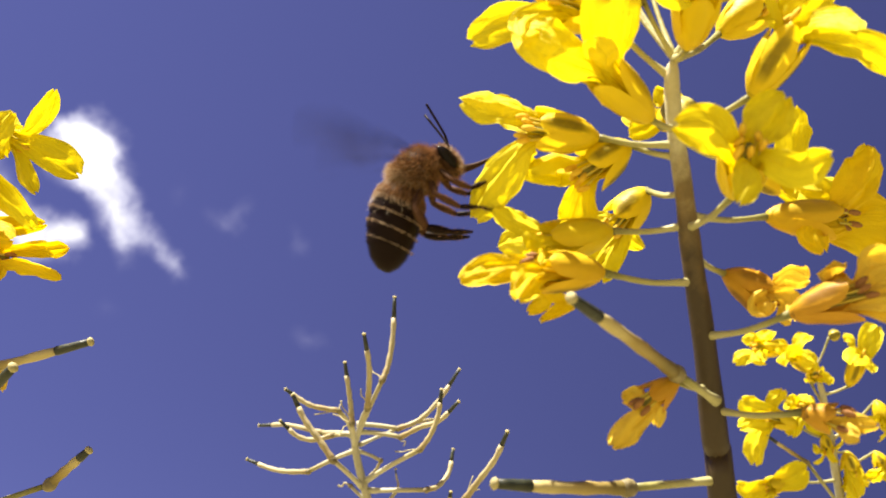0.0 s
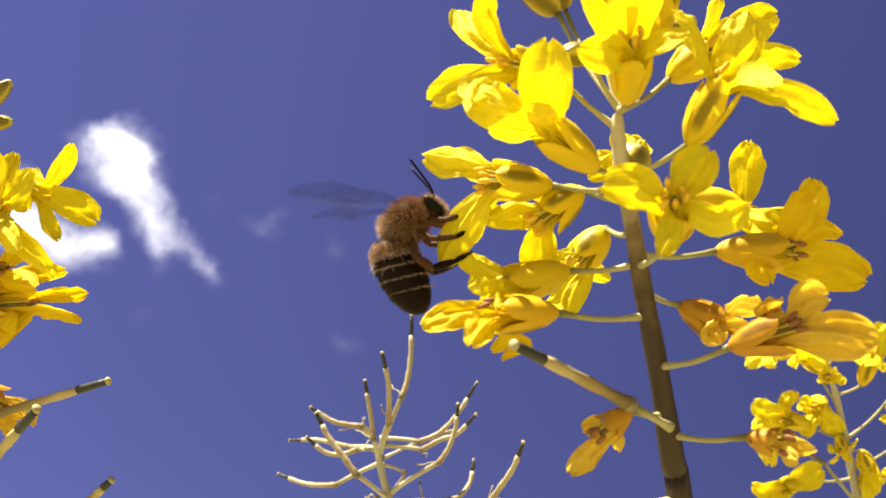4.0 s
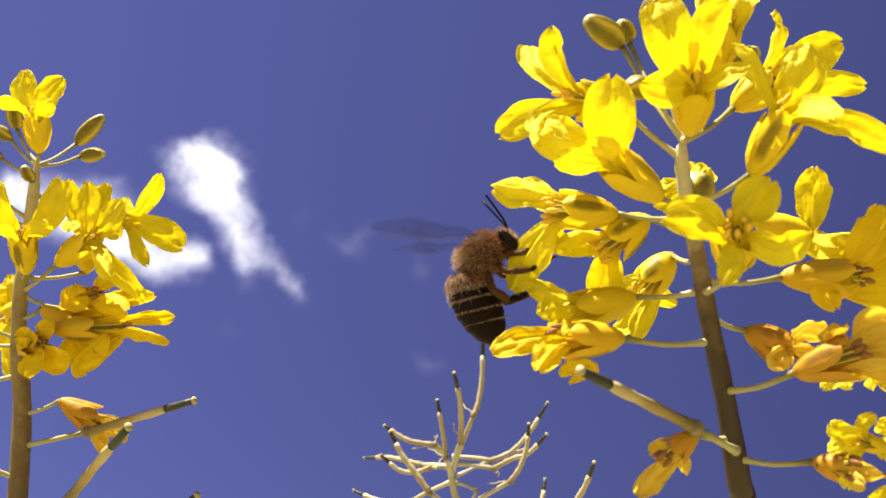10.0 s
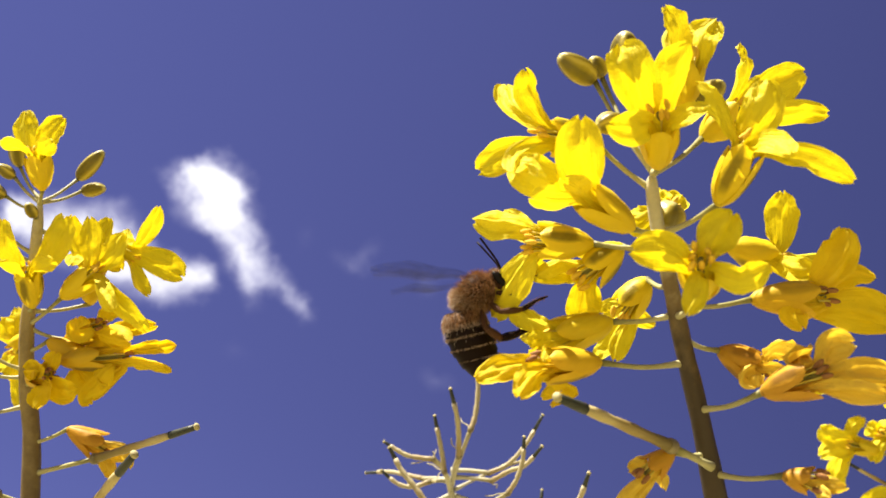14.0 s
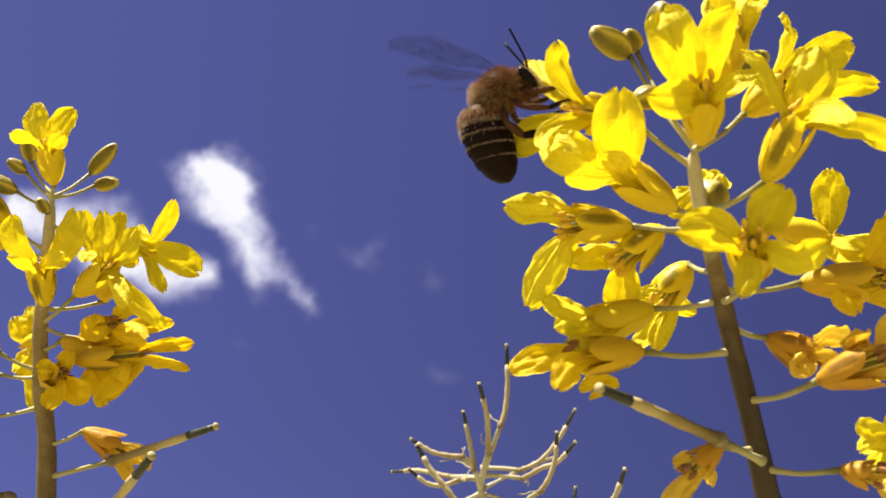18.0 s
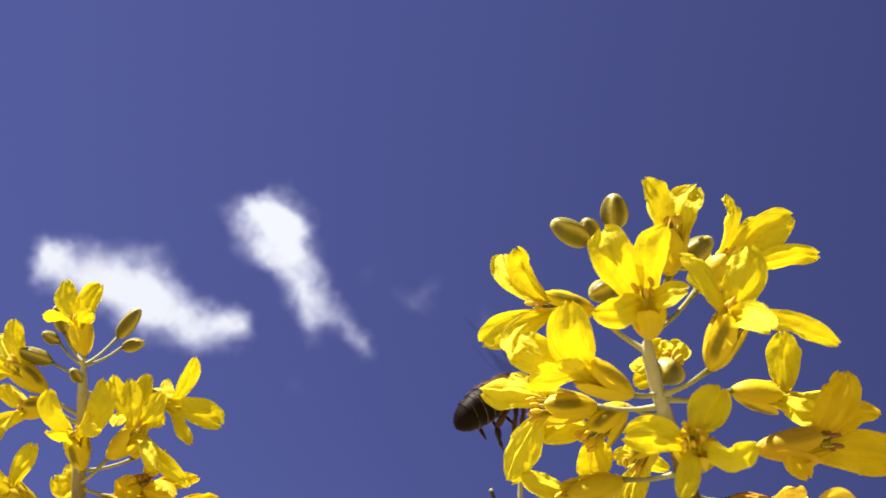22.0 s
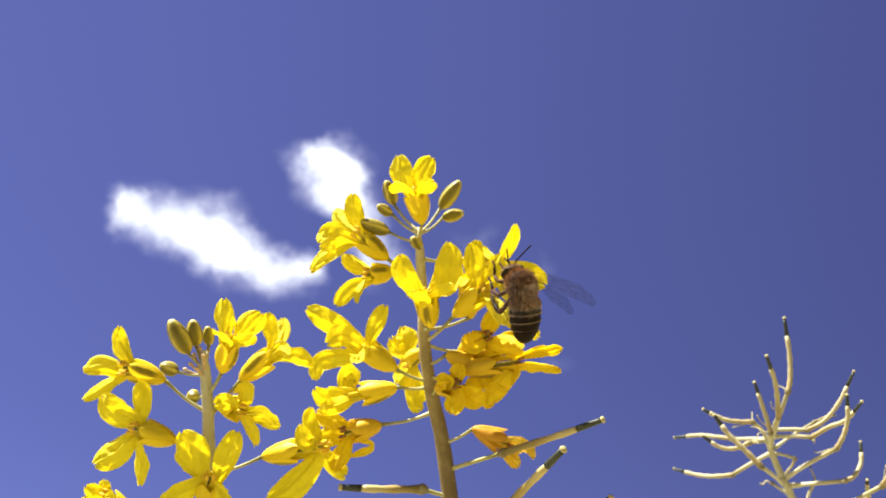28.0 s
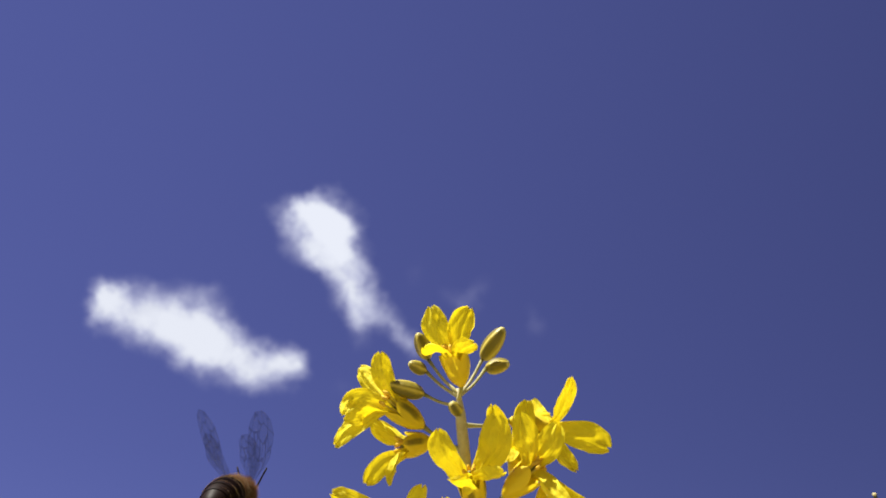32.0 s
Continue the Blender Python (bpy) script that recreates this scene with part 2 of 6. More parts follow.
STIGMA = green_material("stigma", [(0.3, (0.36, 0.31, 0.13)), (0.7, (0.50, 0.43, 0.22))], 900, 0.7)
NODE = green_material("node_bark", [(0.3, (0.14, 0.11, 0.05)), (0.7, (0.30, 0.25, 0.12))], 800, 0.6)
ANTHER = green_material("anther", [(0.3, (0.72, 0.42, 0.02)), (0.7, (0.85, 0.58, 0.05))], 1500, 0.8)
PISTIL = green_material("pistil_skin", [(0.3, (0.16, 0.15, 0.02)), (0.7, (0.28, 0.25, 0.05))], 900, 0.5)
FILAMENT = green_material("filament", [(0.3, (0.70, 0.55, 0.05)), (0.7, (0.75, 0.62, 0.12))], 900, 0.5, 0.2)
ANTHER_OLD = green_material("anther_brown", [(0.3, (0.22, 0.10, 0.03)), (0.7, (0.40, 0.18, 0.05))], 1500, 0.8)


def soil_material():
    m = Mat("field_soil")
    big, fine = m.noise(0.8, 5), m.noise(14, 6)
    # ground is out of view; its pale tones throw light up onto the flowers
    base = m.mix(m.ramp(big, [(0.35, (0, 0, 0)), (0.65, (1, 1, 1))]), (0.27, 0.22, 0.12), (0.19, 0.19, 0.06))
    base = m.mix(m.math("MULTIPLY", fine, 0.5), base, (0.36, 0.30, 0.19))
    p = m.node("ShaderNodeBsdfPrincipled", Base_Color=base, Roughness=0.95, Normal=m.bump(fine, 0.8, 0.03))
    return m.surface(p.outputs[0])


def cloud_material(name, blobs, ragged, bright):
    """White vapour whose density falls off from a few lobes (x, y, half width, half height, turn, weight), torn by noise."""
    m = Mat(name)
    at = m.coord.outputs["Object"]
    warp = m.node("ShaderNodeTexNoise", Scale=0.022, Detail=6.0, Roughness=0.6)
    m.links.new(at, warp.inputs["Vector"])
    off = m.node("ShaderNodeVectorMath")
    off.operation = "MULTIPLY_ADD"
    m.links.new(warp.outputs["Color"], off.inputs[0])
    off.inputs[1].default_value = (ragged, ragged, 0)
    off.inputs[2].default_value = (-ragged / 2, -ragged / 2, 0)
    moved = m.node("ShaderNodeVectorMath")
    moved.operation = "ADD"
    m.links.new(at, moved.inputs[0])
    m.links.new(off.outputs[0], moved.inputs[1])
    total = None
    for x, y, a, b, turn, weight in blobs:
        mp = m.node("ShaderNodeMapping")
        mp.vector_type = "TEXTURE"
        mp.inputs["Location"].default_value = (x, y, 0)
        mp.inputs["Rotation"].default_value = (0, 0, radians(turn))
        mp.inputs["Scale"].default_value = (a, b, 1)
        m.links.new(moved.outputs[0], mp.inputs[0])
        length = m.node("ShaderNodeVectorMath")
        length.operation = "LENGTH"
        m.links.new(mp.outputs[0], length.inputs[0])
        lobe = m.math("MULTIPLY", m.math("MAXIMUM", m.math("SUBTRACT", 1.0, length.outputs["Value"]), 0.0), weight)
        total = lobe if total is None else m.math("ADD", total, lobe)
    torn = m.math("MULTIPLY", total, m.math("ADD", 0.5, m.math("MULTIPLY", m.noise(0.03, 7, 0.6), 1.0)))
    fade = m.nodes.new("ShaderNodeMapRange")
    fade.interpolation_type = "SMOOTHSTEP"
    m.links.new(torn, fade.inputs[0])
    fade.inputs[1].default_value, fade.inputs[2].default_value = 0.04, 1.6
    billow = m.math("ADD", m.math("MULTIPLY", fade.outputs[0], 0.75), m.math("MULTIPLY", m.noise(0.05, 5, 0.6), 0.4))
    shade = m.ramp(billow, [(0.3, (0.66, 0.66, 0.96)), (0.7, (0.86, 0.88, 1.10)), (0.9, (1.02, 1.04, 1.16))])
    # emission gives the sunlit white; the billow shading is painted in by noise
    glow = m.node("ShaderNodeEmission", Color=shade, Strength=bright)
    clear = m.node("ShaderNodeBsdfTransparent")
    s = m.node("ShaderNodeMixShader", Fac=fade.outputs[0])
    m.links.new(clear.outputs[0], s.inputs[1])
    m.links.new(glow.outputs[0], s.inputs[2])
    return m.surface(s.outputs[0])


def cuticle(name, a, b, rough, scale=900, bumpy=0.3):
    m = Mat(name)
    n = m.noise(scale, 4)
    base = m.mix(n, a, b)
    p = m.node("ShaderNodeBsdfPrincipled", Base_Color=base, Roughness=rough, Normal=m.bump(m.noise(scale * 3, 3), bumpy, 0.00008))
    p.inputs["Specular IOR Level"].default_value = 0.07
    return m.surface(p.outputs[0])


BEE_DARK = cuticle("bee_cuticle", (0.006, 0.003, 0.002), (0.014, 0.006, 0.004), 0.5, 900, 0.1)
BEE_BROWN = cuticle("bee_brown_cuticle", (0.030, 0.013, 0.006), (0.055, 0.026, 0.011), 0.5)
BEE_LEG = cuticle("bee_leg", (0.032, 0.014, 0.007), (0.10, 0.047, 0.022), 0.5, 700)
BEE_EYE = cuticle("bee_eye", (0.006, 0.005, 0.005), (0.012, 0.009, 0.008), 0.25, 4000, 0.1)
BEE_HAIR = cuticle("bee_hair", (0.16, 0.072, 0.027), (0.44, 0.235, 0.105), 0.75)
BEE_PALE_HAIR = cuticle("bee_pale_hair", (0.55, 0.43, 0.30), (0.80, 0.68, 0.53), 0.75)
BEE_BAND_HAIR = cuticle("bee_band_hair", (0.30, 0.20, 0.12), (0.54, 0.40, 0.27), 0.75)


def wing_material():
    m = Mat("bee_wing_membrane")
    u, v = m.uv()
    cells = m.node("ShaderNodeTexVoronoi", Scale=5.0)
    cells.feature = "DISTANCE_TO_EDGE"
    m.links.new(m.coord.outputs["UV"], cells.inputs["Vector"])
    vein = m.ramp(cells.outputs["Distance"], [(0.02, (1, 1, 1)), (0.06, (0, 0, 0))])
    p = m.node("ShaderNodeBsdfPrincipled", Base_Color=m.mix(vein, (0.018, 0.014, 0.013), (0.012, 0.008, 0.007)), Roughness=0.5)
    p.inputs["Specular IOR Level"].default_value = 0.04
    clear = m.node("ShaderNodeBsdfTransparent")
    s = m.node("ShaderNodeMixShader", Fac=m.math("ADD", 0.2, m.math("MULTIPLY", vein, 0.3)))
    m.links.new(clear.outputs[0], s.inputs[1])
    m.links.new(p.outputs[0], s.inputs[2])
    return m.surface(s.outputs[0])


WING = wing_material()
SOIL = soil_material()
MM = 0.001


# ---- helpers for meshes ----
def part(name, bm, material, parent, label=""):
    me = bpy.data.meshes.new(name)
    for f in bm.faces:
        f.smooth = True
    bm.to_mesh(me)
    bm.free()
    me.materials.append(material)
    ob = new(name, me)
    ob.parent = parent
    return tagged(ob, label)


def bezier(p, n):
    out = []
    for i in range(n + 1):
        t = i / n
        out.append(p[0] * (1 - t) ** 3 + p[1] * (3 * t * (1 - t) ** 2) + p[2] * (3 * t * t * (1 - t)) + p[3] * t ** 3)
    return out


def smooth_line(points, steps=4):
    """A Catmull-Rom line through the points."""
    p = [Vector(q) for q in points]
    p = [p[0] * 2 - p[1]] + p + [p[-1] * 2 - p[-2]]
    out = []
    for i in range(1, len(p) - 2):
        for k in range(steps):
            t = k / steps
            a, b, c, d = p[i - 1:i + 3]
            out.append(0.5 * ((2 * b) + (c - a) * t + (2 * a - 5 * b + 4 * c - d) * t * t + (3 * b - a - 3 * c + d) * t ** 3))
    return out + [p[-2]]


def tube(bm, points, radii, sides=8, cap=True):
    """A round tube along the points; UV: around, along."""
    uv = bm.loops.layers.uv.verify()
    rings, side = [], None
    for i, q in enumerate(points):
        way = (points[min(i + 1, len(points) - 1)] - points[max(i - 1, 0)]).normalized()
        if side is None:
            side = way.orthogonal().normalized()
        side = (side - way * side.dot(way)).normalized()
        up = way.cross(side)
        rings.append([bm.verts.new(q + (side * math.cos(a) + up * math.sin(a)) * radii[i]) for a in (2 * math.pi * k / sides for k in range(sides))])
    n = len(points) - 1
    for i in range(n):
        for k in range(sides):
            f = bm.faces.new((rings[i][k], rings[i][(k + 1) % sides], rings[i + 1][(k + 1) % sides], rings[i + 1][k]))
            for lp, (a, b) in zip(f.loops, ((k, i), (k + 1, i), (k + 1, i + 1), (k, i + 1))):
                lp[uv].uv = (a / sides, b / n)
    if cap:
        for ring, v in ((rings[0][::-1], 0.0), (rings[-1], 1.0)):
            f = bm.faces.new(ring)
            for lp in f.loops:
                lp[uv].uv = (0.5, v)
    return rings


def blade(bm, line, side_of, half, cup=0.0, crumple=0.0, seed=0, across=6, ruffle=0.0):
    """A leaf-like sheet along a line: side_of(i) is its side vector, half[i] its half width, cup how far its edges rise. UV: across, along."""
    uv = bm.loops.layers.uv.verify()
    rows, n = [], len(line) - 1
    full_half = max(half)
    for i, q in enumerate(line):
        way = (line[min(i + 1, n)] - line[max(i - 1, 0)]).normalized()
        side = side_of(i)
        side = (side - way * side.dot(way)).normalized()
        face = side.cross(way)
        row = []
        for k in range(across + 1):
            u = 2 * k / across - 1
            p = q + side * (u * half[i]) + face * (cup * half[i] * u * u)
            if crumple:
                p += face * (crumple * half[i] * noise.noise(Vector((u * 1.6 + seed, i / n * 4.0, seed * 0.7)))) 
                p += way * (crumple * 0.35 * half[i] * noise.noise(Vector((u * 2.3, seed + 9.1, i / n * 2))))
            if crumple:
                lump = noise.noise(Vector((u * 3.4 - seed, i / n * 7.5, seed * 1.3)))
                p += face * (crumple * 0.35 * half[i] * lump) + side * (u * half[i] * 0.16 * noise.noise(Vector((seed, i / n * 5.0, u))))
            if ruffle and i / n > 0.45:
                dent = noise.noise(Vector((u * 2.6 + seed, i / n * 9.0, seed * 2.3)))
                p -= face * (0.42 * full_half * max(0.0, dent - 0.12))
            if ruffle:
                # a creased midrib, a wavy rim and a nicked tip
                rim = max(abs(u), (i / n - 0.55) / 0.45) ** 3 if i / n > 0.55 else abs(u) ** 3
                p += face * (ruffle * half[i] * rim * noise.noise(Vector((u * 4.0 + seed * 1.9, i / n * 11.0, seed))))
                p += face * (0.2 * full_half * math.exp(-(u / 0.16) ** 2) * min(1.0, i / n * 2))
                if i / n > 0.7:
                    nick = 0.5 * math.exp(-(u / 0.3) ** 2) + 0.7 * noise.noise(Vector((u * 3.5, seed * 2.1, 4.2)))
                    p -= way * (ruffle * 0.9 * full_half * nick * ((i / n - 0.7) / 0.3) ** 2)
            row.append(bm.verts.new(p))
        rows.append(row)
    for i in range(n):
        for k in range(across):
            f = bm.faces.new((rows[i][k], rows[i][k + 1], rows[i + 1][k + 1], rows[i + 1][k]))
            for lp, (a, b) in zip(f.loops, ((k, i), (k + 1, i), (k + 1, i + 1), (k, i + 1))):
                lp[uv].uv = (a / across, b / n)


def blob(bm, centre, axis, long, wide, lobes=0, depth=0.0, point=0.0, rings=10, sides=16):
    """An egg along axis; lobes: how many ridges run along it."""
    axis = axis.normalized()
    side = axis.orthogonal().normalized()
    up = axis.cross(side)
    pts, uv = [], bm.loops.layers.uv.verify()
    for i in range(rings + 1):
        a = math.pi * i / rings
        r = wide * max(math.sin(a), 0.02) * (1 - point * (1 - math.cos(a)) / 2)
        c = centre - axis * (long * math.cos(a))
        row = []
        for k in range(sides):
            b = 2 * math.pi * k / sides
            rr = r * (1 - depth * (0.5 + 0.5 * math.cos(lobes * b)) if lobes else 1)
            row.append(bm.verts.new(c + (side * math.cos(b) + up * math.sin(b)) * rr))
        pts.append(row)
    for i in range(rings):
        for k in range(sides):
            f = bm.faces.new((pts[i][k], pts[i][(k + 1) % sides], pts[i + 1][(k + 1) % sides], pts[i + 1][k]))
            for lp, (a, b) in zip(f.loops, ((k, i), (k + 1, i), (k + 1, i + 1), (k, i + 1))):
                lp[uv].uv = (a / sides, b / rings)
    bm.faces.new(pts[0][::-1])
    bm.faces.new(pts[-1])


# ---- plants ----
LABELS = {
    "rape_a": "tall rapeseed plant with a dense head of yellow flowers and buds",
    "rape_b": "slender rapeseed plant with yellow flowers, green buds and young pods",
    "rape_c": "short rapeseed plant with yellow flowers beside a taller one",
    "rape_d": "small distant rapeseed plant with pale stem and bunched yellow flowers",
    "dry_d": "faded rapeseed stalk with pale upcurved seed pods and dark tips",
}


def plant(name, origin, foot, label):
    """An Empty at the plant's foot on the ground. Its parts are given in millimetres from origin."""
    ob = new(name)
    ob.location = (origin[0] + foot[0] * MM, origin[1] + foot[1] * MM, 0)
    ob.empty_display_size = 0.05
    tagged(ob, label, "plant", "rapeseed plants")
    SHIFT[ob.name] = Vector(origin) - ob.location
    return ob


SHIFT = {}
COUNT = [0]


def at(pl, p):
    return SHIFT[pl.name] + Vector(p[:3]) * MM


def stem(pl, points, r0, r1, material=None):
    line = smooth_line([at(pl, p) for p in points], 4)
    n = len(line) - 1
    travelled, radii, ridge = 0.0, [], []
    for i, q in enumerate(line):
        if i:
            travelled += (q - line[i - 1]).length
        radii.append(MM * (r0 + (r1 - r0) * min(1.0, travelled / 0.05) + 2.2 * min(1.0, travelled / 0.9)) * (1 + 0.08 * noise.noise(q * 260)) * min(1.0, 0.35 + 0.2 * i))
    bm = bmesh.new()
    tube(bm, line, radii, 12)
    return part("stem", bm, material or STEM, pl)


def pedicel(pl, a, b, r=0.42, material=None, bow=0.05):
    """A flower stalk from a on the stem to b, that leaves upwards and bends."""
    d = b - a
    mid = a + d * 0.5 + Vector((0, 0, -1)) * d.length * bow
    line = smooth_line([a, mid, b], 5)
    bm = bmesh.new()
    n = len(line) - 1
    tube(bm, line, [MM * r * (1.35 - 0.55 * min(1, i / n * 3) + 0.35 * max(0, i / n - 0.8) * 5) for i in range(n + 1)], 8)
    return part("pedicel", bm, material or PEDICEL, pl)


FACING = Vector((0.1, -0.89, -0.44)).normalized()  # the side on which the heads are lit and open


def flower(pl, root, base, mouth, petals, tone=0):
    """A four-petalled flower: base of its calyx, its mouth, and each petal by the middle of its blade, its tip, its width and the degrees by which it leans."""
    COUNT[0] += 1
    seed = COUNT[0] * 3.7
    rnd = random.Random(COUNT[0])
    a, b, m = at(pl, root), at(pl, base), at(pl, mouth)
    axis = (m - b).normalized()
    reach = (m - b).length
    pedicel(pl, a, b, 0.40)
    petal_mat = (PETAL, PETAL_OLD, PETAL_WILTED)[tone]
    sepal_mat = (SEPAL, SEPAL_MID, SEPAL_OLD)[tone]
    girth = min(1.08, max(0.72, reach / (4.6 * MM))) * (1.0, 0.95, 0.85)[tone]
    bm = bmesh.new()
    blob(bm, b + axis * 0.45 * MM, axis, 0.75 * MM, 0.85 * MM, rings=6, sides=10)
    root_ob = part("flower", bm, sepal_mat, pl, ("open yellow flower", "ageing yellow flower", "wilted orange-brown flower")[tone])
    # petals: a narrow claw in the calyx, then a broad rounded blade
    for i, (mx, my, mz, tx, ty, tz, wide, lean) in enumerate(petals):
        mid, t = at(pl, (mx, my, mz)), at(pl, (tx, ty, tz))
        out = (mid - m) - axis * (mid - m).dot(axis)
        out = out.normalized() if out.length > 0.2 * MM else axis.orthogonal()
        line = smooth_line([b + axis * 0.8 * MM + out * 0.4 * MM, b + axis * reach * 0.55 + out * 1.0 * girth * MM, m + out * 1.3 * girth * MM, mid, t], 7)
        n = len(line) - 1
        along = [0.0]
        for k in range(n):
            along.append(along[-1] + (line[k + 1] - line[k]).length)
        neck, full = along[14] / along[-1], wide * MM * rnd.uniform(0.48, 0.52)
        claw = min(0.36 * full, 1.1 * MM)
        half = []
        for k in range(n + 1):
            s = along[k] / along[-1]
            if s < neck * 0.8:
                half.append(claw * (0.55 + 0.45 * s / (neck * 0.8)))
            else:
                q = (s - neck * 0.8) / (1 - neck * 0.8)
                w = claw + (full - claw) * math.sin(min(1.0, q / 0.66) * math.pi / 2) ** 1.3
                half.append(w * math.sqrt(max(0.06, 1 - (max(0.0, q - 0.6) / 0.41) ** 2.2)))
        spin = radians(lean)
        sides = []
        for k in range(n + 1):
            way = (line[min(k + 1, n)] - line[max(k - 1, 0)]).normalized()
            flat = way.cross(FACING).normalized()
            grow = min(1.0, k / 16)
            ring = axis.cross(out)
            if ring.dot(flat) < 0:
                ring = -ring
            sides.append(ring.lerp(Matrix.Rotation(spin, 3, way) @ flat, grow))
        bm = bmesh.new()
        inward = 1 if sides[-1].cross(line[-1] - line[-3]).dot(axis) > 0 else -1
        blade(bm, line, lambda k: sides[k], half, inward * rnd.uniform(-0.25, 0.5), (0.25, 0.34, 0.7)[tone], seed + i * 5.1, 14, 0.32)
        part("petal", bm, petal_mat, root_ob)
    # sepals, hooded, pressed to the claws
    start = axis.orthogonal().normalized()
    for i in range(4):
        way = Matrix.Rotation(math.pi / 4 + i * math.pi / 2 + rnd.uniform(-0.15, 0.15), 3, axis) @ start
        long = min(reach * 1.0, 7.8 * MM) * rnd.uniform(0.88, 1.05)
        flare = rnd.uniform(0.0, 0.9) * MM if tone < 2 else rnd.uniform(0.4, 1.6) * MM
        line = bezier([b + way * 0.6 * MM, b + way * 1.75 * girth * MM + axis * long * 0.14, b + way * 2.45 * girth * MM + axis * long * 0.68, b + axis * long + way * (1.8 * girth * MM + flare)], 9)
        cross = axis.cross(way)
        bm = bmesh.new()
        blade(bm, line, lambda k: cross, [MM * 1.55 * girth * (0.45 + 0.55 * math.sin(math.pi * min(1.0, k / 6) / 2)) * math.sqrt(max(0.05, 1 - max(0.0, (k - 5) / 4.1) ** 2)) for k in range(10)], -0.5, 0.1, seed + i, 6)
        part("sepal", bm, sepal_mat, root_ob)
    # stamens and pistil
    for i in range(6 if tone < 2 else 4):
        way = Matrix.Rotation(i * math.pi / 3 + rnd.uniform(-0.2, 0.2), 3, axis) @ start
        top = b + axis * (reach * rnd.uniform(0.98, 1.1) + 0.8 * MM) + way * rnd.uniform(0.7, 1.5) * MM
        line = smooth_line([b + axis * 0.8 * MM + way * 0.4 * MM, b + axis * reach * 0.6 + way * 0.7 * MM, top], 3)
        bm = bmesh.new()
        tube(bm, line, [0.14 * MM] * len(line), 5)
        part("stamen", bm, FILAMENT, root_ob)
        bm = bmesh.new()
        blob(bm, top, (axis + way * rnd.uniform(-0.6, 0.6)), 0.8 * MM, 0.36 * MM, rings=5, sides=6)
        part("anther", bm, ANTHER if tone == 0 else ANTHER_OLD, root_ob)
    bm = bmesh.new()
    line = [b + axis * (0.6 * MM + reach * 1.05 * k / 4) for k in range(5)]
    tube(bm, line, [0.45 * MM, 0.5 * MM, 0.48 * MM, 0.4 * MM, 0.32 * MM], 6)
    part("pistil", bm, PISTIL, root_ob, "green pistil")
    return root_ob


def bud(pl, root, base, tip, wide):
    """A closed bud, whose four sepals show as ridges."""
    a, b, t = at(pl, root), at(pl, base), at(pl, tip)
    pedicel(pl, a, b, 0.33, None, 0.06)
    long = max((t - b).length, 2.6 * MM) / 2
    axis = (t - b).normalized()
    bm = bmesh.new()
    blob(bm, b + axis * long * 0.95, axis, long, wide * MM * 1.05, 4, 0.2, 0.2, 14, 32)
    return part("bud", bm, BUD, pl, "closed olive-green flower bud")


def stub(pl, root, tip):
    """What is left of a fallen flower: a short withered stalk with a knob."""
    a, b = at(pl, root), at(pl, tip)
    line = smooth_line([a, a.lerp(b, 0.5) + Vector((0, 0, -0.2)) * MM, b], 3)
    bm = bmesh.new()
    tube(bm, line, [0.28 * MM] * len(line), 6)
    blob(bm, b, b - a, 0.5 * MM, 0.42 * MM, rings=5, sides=8)
    return part("withered_stalk", bm, STUB, pl, "withered pinkish stalk")


